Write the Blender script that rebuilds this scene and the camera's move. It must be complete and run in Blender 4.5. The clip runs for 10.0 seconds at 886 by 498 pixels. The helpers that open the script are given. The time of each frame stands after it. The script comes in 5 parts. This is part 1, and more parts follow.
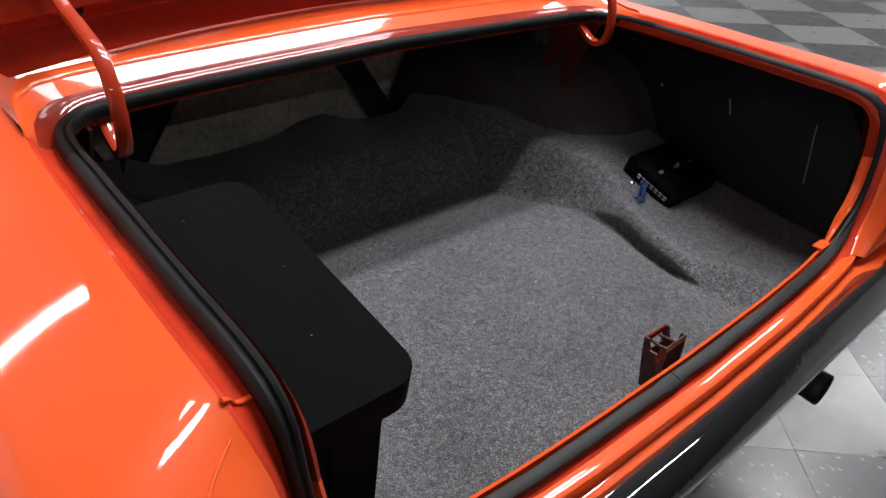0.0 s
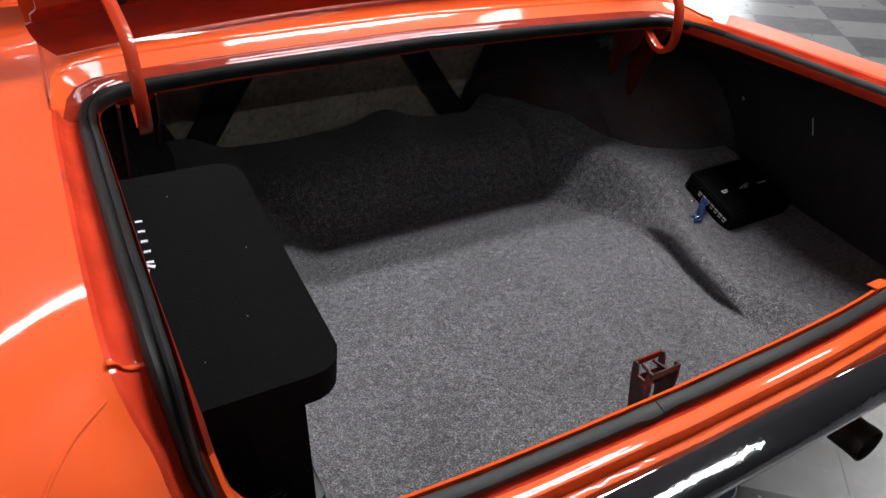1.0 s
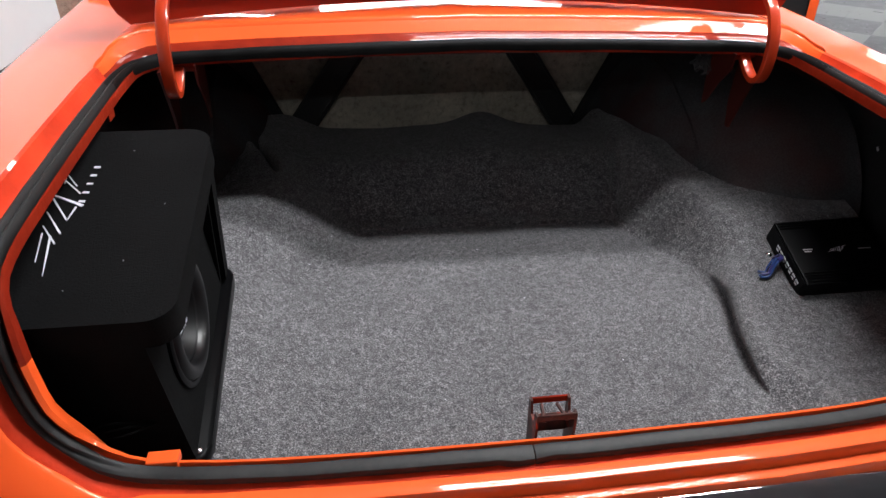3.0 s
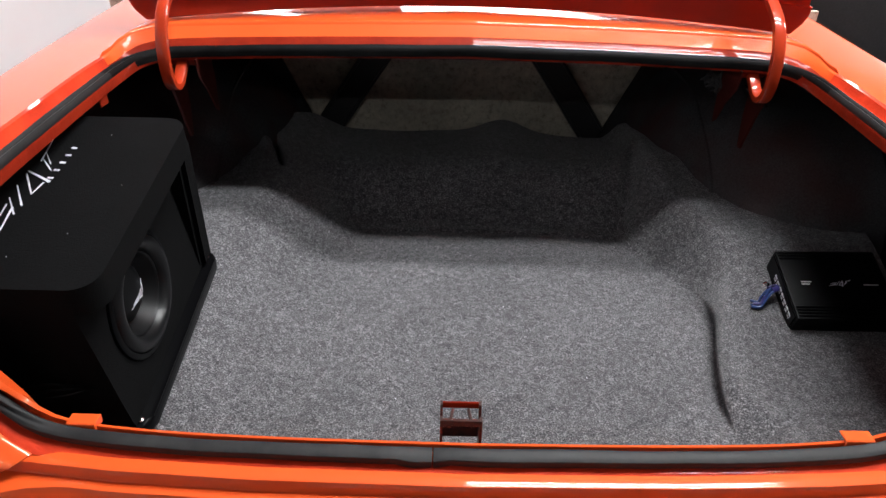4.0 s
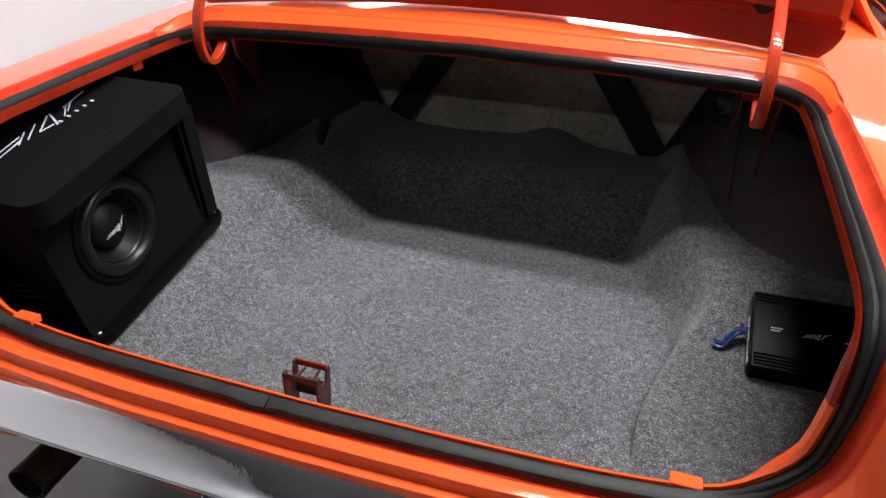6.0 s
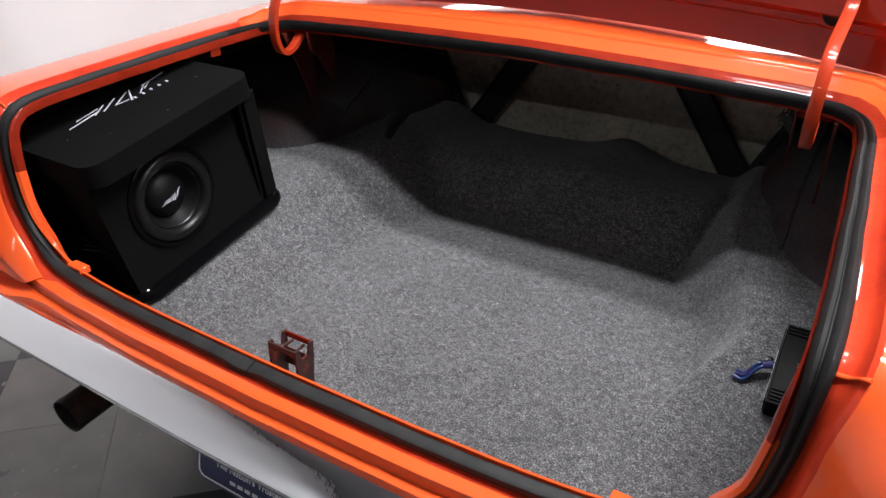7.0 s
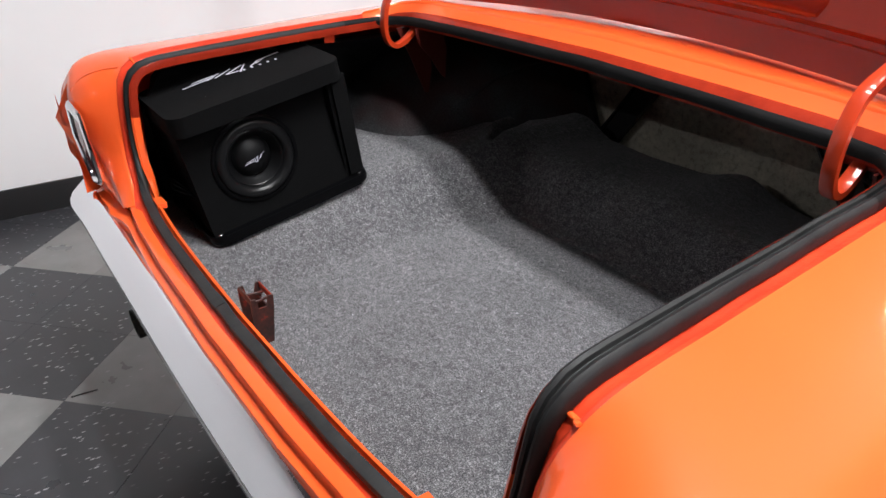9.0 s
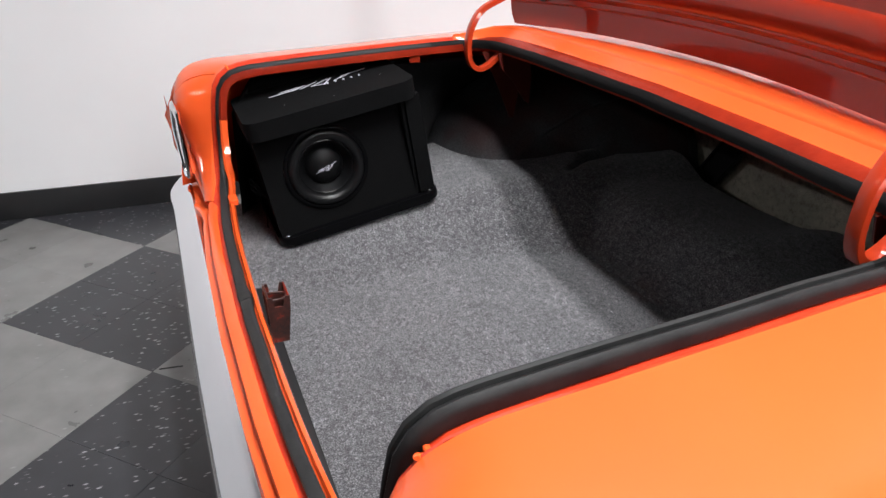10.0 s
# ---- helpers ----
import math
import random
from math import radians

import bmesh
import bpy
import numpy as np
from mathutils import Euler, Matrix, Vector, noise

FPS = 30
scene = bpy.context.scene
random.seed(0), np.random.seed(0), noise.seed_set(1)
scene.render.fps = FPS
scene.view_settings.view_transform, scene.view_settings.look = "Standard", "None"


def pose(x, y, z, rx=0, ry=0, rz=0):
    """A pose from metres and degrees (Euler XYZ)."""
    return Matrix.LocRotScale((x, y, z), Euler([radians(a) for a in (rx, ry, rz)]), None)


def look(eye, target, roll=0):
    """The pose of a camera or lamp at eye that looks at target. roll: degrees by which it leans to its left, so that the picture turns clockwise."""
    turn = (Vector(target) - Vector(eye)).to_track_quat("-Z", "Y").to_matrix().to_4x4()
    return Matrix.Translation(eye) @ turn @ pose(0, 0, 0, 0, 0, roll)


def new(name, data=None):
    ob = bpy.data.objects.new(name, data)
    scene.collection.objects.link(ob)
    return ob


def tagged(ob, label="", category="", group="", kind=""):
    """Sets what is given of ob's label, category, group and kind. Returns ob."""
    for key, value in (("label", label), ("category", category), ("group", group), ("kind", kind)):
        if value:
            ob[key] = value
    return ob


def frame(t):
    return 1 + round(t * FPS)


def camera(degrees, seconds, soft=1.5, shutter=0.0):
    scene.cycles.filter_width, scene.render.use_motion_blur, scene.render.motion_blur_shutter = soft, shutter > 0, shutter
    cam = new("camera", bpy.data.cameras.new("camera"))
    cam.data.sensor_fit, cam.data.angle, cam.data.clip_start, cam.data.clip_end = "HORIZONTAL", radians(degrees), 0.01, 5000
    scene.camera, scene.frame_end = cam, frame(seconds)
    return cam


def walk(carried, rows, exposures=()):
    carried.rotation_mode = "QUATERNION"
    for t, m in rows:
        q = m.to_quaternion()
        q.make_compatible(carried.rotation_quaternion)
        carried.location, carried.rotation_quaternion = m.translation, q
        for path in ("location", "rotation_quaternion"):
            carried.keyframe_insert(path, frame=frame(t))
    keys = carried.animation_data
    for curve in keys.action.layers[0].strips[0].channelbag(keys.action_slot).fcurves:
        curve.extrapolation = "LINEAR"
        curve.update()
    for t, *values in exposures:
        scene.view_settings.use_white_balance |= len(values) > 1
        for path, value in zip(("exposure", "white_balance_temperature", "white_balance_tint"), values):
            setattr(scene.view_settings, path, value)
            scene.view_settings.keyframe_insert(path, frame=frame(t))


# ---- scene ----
from mathutils.bvhtree import BVHTree
cam = camera(64.6, 10.0)
PATH = [
    (0, (-0.787, -0.34, 1.263), (0.358, 0.953, 0.254), 1.6),
    (0.5, (-0.707, -0.398, 1.261), (0.3, 1.002, 0.249), 1.3),
    (1, (-0.63, -0.443, 1.257), (0.232, 1.053, 0.249), 1.1),
    (1.5, (-0.539, -0.478, 1.256), (0.178, 1.09, 0.244), 1.0),
    (2, (-0.442, -0.519, 1.252), (0.104, 1.118, 0.242), 1.0),
    (2.5, (-0.345, -0.549, 1.251), (0.054, 1.132, 0.242), 1.1),
    (4, (-0.039, -0.597, 1.251), (-0.038, 1.144, 0.266), 1.3),
    (4.5, (0.071, -0.604, 1.251), (-0.037, 1.136, 0.272), 1.5),
    (5, (0.171, -0.606, 1.252), (-0.037, 1.127, 0.277), 1.7),
    (6.5, (0.475, -0.564, 1.244), (-0.242, 1.034, 0.279), 1.3),
    (7, (0.567, -0.525, 1.238), (-0.321, 0.99, 0.282), 1.2),
    (7.5, (0.664, -0.47, 1.229), (-0.382, 0.948, 0.283), 1.1),
    (8, (0.757, -0.407, 1.228), (-0.433, 0.894, 0.284), 1.1),
    (8.5, (0.835, -0.338, 1.225), (-0.478, 0.843, 0.285), 1.3),
    (9, (0.897, -0.271, 1.227), (-0.518, 0.788, 0.291), 1.45),
    (9.5, (0.948, -0.184, 1.229), (-0.599, 0.707, 0.327), 1.5),
    (10, (0.998, -0.087, 1.230), (-0.651, 0.614, 0.341), 1.8),
]
walk(cam, [(t, look(eye, target, roll)) for t, eye, target, roll in PATH],
     [(0, -0.36), (1.0, -0.30), (2.0, -0.09), (2.5, -0.02), (4.5, 0.0), (7.0, 0.0), (9.0, 0.08), (10, 0.05)])

# ---------------------------------------------------------------- light
world = bpy.data.worlds.new("world")
scene.world = world
world.use_nodes = True
world.node_tree.nodes["Background"].inputs[0].default_value = (0.9, 0.95, 1.0, 1)
world.node_tree.nodes["Background"].inputs[1].default_value = 0.05
CEIL = 3.3
# x, y, width and power of the ceiling strips, all 1.6 m long
# the two at y -4.5 are added fill to brighten wall, panel and bumper
TUBES = [(0.9, 0.28, 0.20, 79.0), (0.9, 0.82, 0.20, 79.0), (3.7, 0.80, 0.20, 90.0), (6.4, 0.80, 0.20, 100.0), (-0.6, -4.5, 0.14, 44.0), (4.0, -4.5, 0.14, 22.0), (0.45, 3.6, 0.38, 112.0), (-1.26, 3.1, 0.12, 36.0), (2.4, 6.8, 0.38, 112.0), (7.8, 6.8, 0.38, 112.0)]
TUBE_LONG = 1.6

# ---------------------------------------------------------------- helpers
V = Vector


def smooth(a, b, x):
    k = min(1.0, max(0.0, (x - a) / (b - a)))
    return k * k * (3 - 2 * k)


def ramp(x, pts):
    for (a, p), (b, q) in zip(pts, pts[1:]):
        if x <= b:
            return p + (q - p) * max(0.0, (x - a) / (b - a))
    return pts[-1][1]


def spline(pts, n):
    """n points along a smooth curve through pts, evenly spaced."""
    P = [V(p) for p in pts]
    P = [P[0] * 2 - P[1]] + P + [P[-1] * 2 - P[-2]]
    dense = []
    for i in range(1, len(P) - 2):
        a, b, c, d = P[i - 1:i + 3]
        for k in range(24):
            t = k / 24
            dense.append(0.5 * ((2 * b) + (c - a) * t + (2 * a - 5 * b + 4 * c - d) * t * t + (3 * b - a - 3 * c + d) * t ** 3))
    dense.append(P[-2])
    run = [0.0]
    for a, b in zip(dense, dense[1:]):
        run.append(run[-1] + (b - a).length)
    out, j = [], 0
    for i in range(n):
        s = run[-1] * i / (n - 1)
        while j < len(run) - 2 and run[j + 1] < s:
            j += 1
        k = (s - run[j]) / max(1e-9, run[j + 1] - run[j])
        out.append(dense[j].lerp(dense[j + 1], min(1, k)))
    return out


def mesh_of(name, bm, mat, soft=True):
    me = bpy.data.meshes.new(name)
    bmesh.ops.recalc_face_normals(bm, faces=bm.faces[:])
    bm.to_mesh(me)
    bm.free()
    for m in (mat if isinstance(mat, (list, tuple)) else [mat]):
        me.materials.append(m)
    if soft:
        for p in me.polygons:
            p.use_smooth = True
        me.set_sharp_from_angle(angle=radians(38))
    return me


def part(name, bm, mat, parent=None, label="", soft=True, m=None):
    ob = new(name, mesh_of(name, bm, mat, soft))
    if parent is not None:
        ob.parent = parent
    if m is not None:
        ob.matrix_basis = m
    if label:
        ob["label"] = label
    return ob


def thing(name, label, category, m=None, group="", kind=""):
    ob = new(name)
    ob.empty_display_size = 0.05
    if m is not None:
        ob.matrix_basis = m
    return tagged(ob, label, category, group, kind)


def grid(rows, close=False, bm=None, mi=0):
    bm = bm or bmesh.new()
    vs = [[bm.verts.new(p) for p in r] for r in rows]
    for a, b in zip(vs, vs[1:]):
        n = len(a)
        for i in range(n if close else n - 1):
            q = [a[i], a[(i + 1) % n], b[(i + 1) % n], b[i]]
            if len({v for v in q}) == 4:
                f = bm.faces.new(q)
                f.material_index = mi
    return bm


def solid(bm, t):
    """Give an open sheet thickness t against its normals."""
    bmesh.ops.recalc_face_normals(bm, faces=bm.faces[:])
    bmesh.ops.solidify(bm, geom=bm.faces[:], thickness=t)
    return bm


def box(sx, sy, sz, m=None, bevel=0.0, seg=2, bm=None):
    bm = bm or bmesh.new()
    r = bmesh.ops.create_cube(bm, size=1.0, matrix=Matrix.Diagonal((sx, sy, sz, 1)))
    vs = r["verts"]
    if bevel > 0:
        es = list({e for v in vs for e in v.link_edges})
        g = bmesh.ops.bevel(bm, geom=es, offset=bevel, segments=seg, affect="EDGES", profile=0.6)
        vs = list({v for f in g["faces"] for v in f.verts} | {v for v in vs if v.is_valid})
    if m is not None:
        bmesh.ops.transform(bm, matrix=m, verts=vs)
    return bm


def prism(outline, h, bm=None, m=None, bevel=0.0):
    """A slab with the given xy outline from z 0 to h."""
    bm = bm or bmesh.new()
    n = len(outline)
    lo = [bm.verts.new((x, y, 0)) for x, y in outline]
    hi = [bm.verts.new((x, y, h)) for x, y in outline]
    faces = [bm.faces.new(lo[::-1]), bm.faces.new(hi)]
    for i in range(n):
        faces.append(bm.faces.new([lo[i], lo[(i + 1) % n], hi[(i + 1) % n], hi[i]]))
    vs = lo + hi
    if bevel:
        es = [e for e in {e for f in faces[:2] for e in f.edges}]
        g = bmesh.ops.bevel(bm, geom=es, offset=bevel, segments=4, affect="EDGES", profile=0.5)
        vs = list({v for f in g["faces"] for v in f.verts} | {v for v in vs if v.is_valid})
    if m is not None:
        bmesh.ops.transform(bm, matrix=m, verts=vs)
    return bm


def rounded(w, h, r, n=5):
    out = []
    for cx, cy, a0 in ((w / 2 - r, h / 2 - r, 0), (-w / 2 + r, h / 2 - r, 90), (-w / 2 + r, -h / 2 + r, 180), (w / 2 - r, -h / 2 + r, 270)):
        for i in range(n + 1):
            a = radians(a0 + 90 * i / n)
            out.append((cx + r * math.cos(a), cy + r * math.sin(a)))
    return out


def tube(pts, r, n=10, close=False, bm=None, flat=(1.0, 1.0), up=V((0, 0, 1)), caps=True):
    """A round or oval bar along pts. r: a number or one for each point."""
    rows = []
    N = len(pts)
    for i, p in enumerate(pts):
        a, b = pts[(i - 1) % N if close else max(0, i - 1)], pts[(i + 1) % N if close else min(N - 1, i + 1)]
        d = (V(b) - V(a)).normalized()
        s = d.cross(up)
        s = s.normalized() if s.length > 1e-4 else V((1, 0, 0))
        u = s.cross(d)
        rr = r[i] if isinstance(r, (list, tuple)) else r
        rows.append([V(p) + s * (math.cos(k * math.tau / n) * rr * flat[0]) + u * (math.sin(k * math.tau / n) * rr * flat[1]) for k in range(n)])
    if close:
        rows.append(rows[0])
    bm = grid(rows, True, bm)
    if close:
        bmesh.ops.remove_doubles(bm, verts=bm.verts[:], dist=1e-6)
    elif caps:
        bm.verts.ensure_lookup_table()
        k = len(bm.verts) - N * n
        bm.faces.new(bm.verts[k:k + n][::-1])
        bm.faces.new(bm.verts[len(bm.verts) - n:])
    return bm


def lathe(profile, n=40, bm=None, m=None):
    """Turn a profile of (radius, z) about z."""
    rows = [[V((max(r, 1e-4) * math.cos(k * math.tau / n), max(r, 1e-4) * math.sin(k * math.tau / n), z)) for k in range(n)] for r, z in profile]
    if m is not None:
        rows = [[m @ p for p in r] for r in rows]
    return grid(rows, True, bm)


# ---------------------------------------------------------------- materials
def material(name, base, rough=0.5, metal=0.0, coat=0.0, coat_rough=0.03, spec=0.5):
    m = bpy.data.materials.new(name)
    m.use_nodes = True
    b = m.node_tree.nodes["Principled BSDF"]
    b.inputs["Base Color"].default_value = (*base, 1)
    b.inputs["Roughness"].default_value = rough
    b.inputs["Metallic"].default_value = metal
    b.inputs["Coat Weight"].default_value = coat
    b.inputs["Coat Roughness"].default_value = coat_rough
    b.inputs["Specular IOR Level"].default_value = spec
    return m, m.node_tree.nodes, m.node_tree.links, b


def noise_node(nodes, links, scale, detail=4.0, rough=0.6, coords="Object"):
    tc = nodes.new("ShaderNodeTexCoord")
    t = nodes.new("ShaderNodeTexNoise")
    t.inputs["Scale"].default_value, t.inputs["Detail"].default_value, t.inputs["Roughness"].default_value = scale, detail, rough
    links.new(tc.outputs[coords], t.inputs["Vector"])
    return t


def colours(nodes, links, source, stops):
    r = nodes.new("ShaderNodeValToRGB")
    while len(r.color_ramp.elements) < len(stops):
        r.color_ramp.elements.new(0.5)
    for e, (p, c) in zip(r.color_ramp.elements, stops):
        e.position, e.color = p, (*c, 1)
    links.new(source, r.inputs["Fac"])
    return r


def bump(nodes, links, b, source, strength, dist):
    n = nodes.new("ShaderNodeBump")
    n.inputs["Strength"].default_value, n.inputs["Distance"].default_value = strength, dist
    links.new(source, n.inputs["Height"])
    links.new(n.outputs["Normal"], b.inputs["Normal"])
    return n


def value_range(nodes, links, source, lo, hi):
    r = nodes.new("ShaderNodeMapRange")
    r.inputs["To Min"].default_value, r.inputs["To Max"].default_value = lo, hi
    links.new(source, r.inputs["Value"])
    return r


def mixed(nodes, links, fac, a, b, mode="MIX"):
    n = nodes.new("ShaderNodeMix")
    n.data_type, n.blend_type = "RGBA", mode
    for sock, val in ((n.inputs[0], fac), (n.inputs[6], a), (n.inputs[7], b)):
        if isinstance(val, (int, float)):
            sock.default_value = val
        elif isinstance(val, tuple):
            sock.default_value = (*val, 1)
        else:
            links.new(val, sock)
    return n.outputs[2]


def make_paint(name, base, coat=0.85):
    m, n, l, b = material(name, base, 0.45, 0.0, coat, 0.03, 0.12)
    t = noise_node(n, l, 2.2, 3)
    c = colours(n, l, t.outputs["Fac"], [(0.3, tuple(v * 0.93 for v in base)), (0.7, tuple(min(1, v * 1.05) for v in base))])
    l.new(c.outputs["Color"], b.inputs["Base Color"])
    f = noise_node(n, l, 60, 2)
    bump(n, l, b, f.outputs["Fac"], 0.02, 0.002)
    g = noise_node(n, l, 35, 4)
    l.new(value_range(n, l, g.outputs["Fac"], 0.015, 0.07).outputs[0], b.inputs["Coat Roughness"])
    return m


PAINT = make_paint("orange_paint", (0.86, 0.105, 0.020))


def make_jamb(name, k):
    """Blotchy dark glossy paint for channels, with runs; k scales its colour."""
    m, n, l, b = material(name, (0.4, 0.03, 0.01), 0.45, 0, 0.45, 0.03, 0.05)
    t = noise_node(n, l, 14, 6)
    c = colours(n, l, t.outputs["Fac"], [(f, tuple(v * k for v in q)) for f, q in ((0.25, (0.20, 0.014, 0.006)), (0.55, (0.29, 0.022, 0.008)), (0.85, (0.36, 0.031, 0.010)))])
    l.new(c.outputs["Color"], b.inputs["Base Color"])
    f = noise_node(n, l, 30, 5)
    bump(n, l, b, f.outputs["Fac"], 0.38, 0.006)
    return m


# one blotchy red at two strengths: darker for deck step and upper flange
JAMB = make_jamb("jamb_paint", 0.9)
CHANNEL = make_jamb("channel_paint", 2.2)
# body orange with the shade under deck and lid put into its colour
HINGE = make_paint("hinge_shaded_orange", (0.44, 0.036, 0.009))
# darker, redder copy of the body orange for the lid's inner face
UNDERLID = make_paint("inner_lid_dark_orange", (0.34, 0.022, 0.006))
BRACKET = make_paint("dull_red_primer", (0.075, 0.011, 0.008), coat=0.3)


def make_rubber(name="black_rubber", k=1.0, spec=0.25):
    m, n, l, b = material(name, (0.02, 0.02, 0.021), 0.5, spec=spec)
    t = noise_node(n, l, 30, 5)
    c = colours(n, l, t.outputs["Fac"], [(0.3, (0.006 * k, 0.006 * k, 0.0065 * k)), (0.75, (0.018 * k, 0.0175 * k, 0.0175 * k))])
    l.new(c.outputs["Color"], b.inputs["Base Color"])
    l.new(value_range(n, l, t.outputs["Fac"], 0.42, 0.75).outputs[0], b.inputs["Roughness"])
    f = noise_node(n, l, 120, 3)
    bump(n, l, b, f.outputs["Fac"], 0.3, 0.001)
    return m


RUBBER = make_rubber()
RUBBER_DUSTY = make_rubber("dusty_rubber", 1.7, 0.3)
# darker, less glossy black for the seal's run along the deck
RUBBER_DARK = make_rubber("dark_rubber", 0.4, 0.12)


def make_carpet(name="carpet", k=1.0):
    m, n, l, b = material(name, (0.16, 0.16, 0.165), 0.95, spec=0.15)
    a = noise_node(n, l, 400, 3, 0.65)
    big = noise_node(n, l, 95, 4, 0.7)
    huge = noise_node(n, l, 5, 3)
    fine = colours(n, l, a.outputs["Fac"], [(0.36, (0.028, 0.0275, 0.030)), (0.5, (0.085, 0.083, 0.087)), (0.66, (0.29, 0.284, 0.288))])
    mid = colours(n, l, big.outputs["Fac"], [(0.36, (0.52, 0.515, 0.53)), (0.64, (1.42, 1.41, 1.42))])
    wide = colours(n, l, huge.outputs["Fac"], [(0.3, (0.83 * k, 0.83 * k, 0.845 * k)), (0.7, (1.12 * k, 1.12 * k, 1.135 * k))])
    x = mixed(n, l, 1.0, fine.outputs["Color"], mid.outputs["Color"], "MULTIPLY")
    x = mixed(n, l, 1.0, x, wide.outputs["Color"], "MULTIPLY")
    l.new(x, b.inputs["Base Color"])
    b.inputs["Sheen Weight"].default_value = 0.25
    b.inputs["Sheen Roughness"].default_value = 0.6
    bump(n, l, b, a.outputs["Fac"], 0.7, 0.004)
    return m


CARPET = make_carpet()


def make_cloth(name, dark, light, scale=300, rough=0.95, spec=0.1):
    m, n, l, b = material(name, light, rough, spec=spec)
    a = noise_node(n, l, scale, 3, 0.7)
    w = noise_node(n, l, 9, 4)
    c = colours(n, l, a.outputs["Fac"], [(0.35, dark), (0.65, light)])
    d = colours(n, l, w.outputs["Fac"], [(0.3, (0.8, 0.8, 0.8)), (0.7, (1.15, 1.15, 1.15))])
    l.new(mixed(n, l, 1.0, c.outputs["Color"], d.outputs["Color"], "MULTIPLY"), b.inputs["Base Color"])
    bump(n, l, b, a.outputs["Fac"], 0.5, 0.002)
    return m


FELT = make_cloth("black_felt", (0.0021, 0.0021, 0.0023), (0.0050, 0.0050, 0.0054), 380)


def make_liner():
    """Charcoal felt with a dull red drift of overspray."""
    m, n, l, b = material("charcoal_liner", (0.04, 0.04, 0.043), 0.95, spec=0.1)
    a = noise_node(n, l, 260, 3, 0.7)
    w = noise_node(n, l, 7, 5)
    r = noise_node(n, l, 3.1, 3)
    c = colours(n, l, a.outputs["Fac"], [(0.35, (0.045, 0.045, 0.048)), (0.65, (0.082, 0.081, 0.086))])
    d = colours(n, l, w.outputs["Fac"], [(0.3, (0.75, 0.75, 0.75)), (0.7, (1.2, 1.2, 1.2))])
    x = mixed(n, l, 1.0, c.outputs["Color"], d.outputs["Color"], "MULTIPLY")
    k = colours(n, l, r.outputs["Fac"], [(0.48, (0, 0, 0)), (0.66, (0.75, 0.75, 0.75))])
    l.new(mixed(n, l, k.outputs["Color"], x, (0.070, 0.028, 0.025)), b.inputs["Base Color"])
    bump(n, l, b, a.outputs["Fac"], 0.5, 0.002)
    return m


FABRIC = make_liner()


def make_splatter():
    """Dark trunk paint with fine grey speckle and a few scrapes."""
    m, n, l, b = material("trunk_paint", (0.02, 0.02, 0.022), 0.55)
    a = noise_node(n, l, 160, 4, 0.7)
    w = noise_node(n, l, 6, 5)
    c = colours(n, l, a.outputs["Fac"], [(0.42, (0.009, 0.009, 0.0105)), (0.64, (0.020, 0.020, 0.022)), (0.75, (0.06, 0.06, 0.062))])
    d = colours(n, l, w.outputs["Fac"], [(0.3, (0.7, 0.68, 0.68)), (0.72, (1.3, 1.28, 1.28))])
    l.new(mixed(n, l, 1.0, c.outputs["Color"], d.outputs["Color"], "MULTIPLY"), b.inputs["Base Color"])
    bump(n, l, b, w.outputs["Fac"], 0.15, 0.02)
    return m


SPLATTER = make_splatter()


def make_jute():
    m, n, l, b = material("jute_board", (0.16, 0.14, 0.11), 0.95, spec=0.1)
    a = noise_node(n, l, 55, 6, 0.75)
    w = noise_node(n, l, 260, 3)
    k = noise_node(n, l, 7, 4)
    c = colours(n, l, a.outputs["Fac"], [(0.3, (0.20, 0.175, 0.14)), (0.48, (0.46, 0.42, 0.35)), (0.62, (0.55, 0.51, 0.43)), (0.78, (0.74, 0.70, 0.62))])
    d = colours(n, l, k.outputs["Fac"], [(0.3, (0.75, 0.75, 0.75)), (0.7, (1.2, 1.18, 1.15))])
    l.new(mixed(n, l, 1.0, c.outputs["Color"], d.outputs["Color"], "MULTIPLY"), b.inputs["Base Color"])
    bump(n, l, b, w.outputs["Fac"], 0.6, 0.004)
    return m


JUTE = make_jute()


def make_chrome():
    m, n, l, b = material("chrome", (0.95, 0.95, 0.98), 0.05, 1.0)
    t = noise_node(n, l, 9, 6)
    l.new(value_range(n, l, t.outputs["Fac"], 0.0, 0.08).outputs[0], b.inputs["Roughness"])
    bump(n, l, b, t.outputs["Fac"], 0.07, 0.01)
    return m


CHROME = make_chrome()
SCREW = material("bright_screw", (0.75, 0.75, 0.76), 0.2, 1.0)[0]
GLOSS_BLACK = material("gloss_black_plastic", (0.0022, 0.0022, 0.0026), 0.30, spec=0.10)[0]
CONE = material("speaker_cone", (0.0035, 0.0035, 0.004), 0.48, spec=0.22)[0]
SURROUND = material("rubber_surround", (0.0045, 0.0045, 0.005), 0.34, spec=0.35)[0]


def make_anodised():
    m, n, l, b = material("black_anodised", (0.002, 0.002, 0.0024), 0.42, 0.0, spec=0.09)
    t = noise_node(n, l, 220, 3)
    bump(n, l, b, t.outputs["Fac"], 0.08, 0.001)
    return m


ANODISED = make_anodised()
LOGO = material("white_stitching", (0.66, 0.65, 0.72), 0.6)[0]
PRINT = material("grey_print", (0.6, 0.6, 0.62), 0.5)[0]
SCUFF = material("pale_scuff", (0.36, 0.36, 0.37), 0.7)[0]
FLUFF = material("grey_insulation", (0.045, 0.045, 0.047), 0.9)[0]
WIRE_BLUE = material("blue_wire", (0.015, 0.045, 0.16), 0.35)[0]
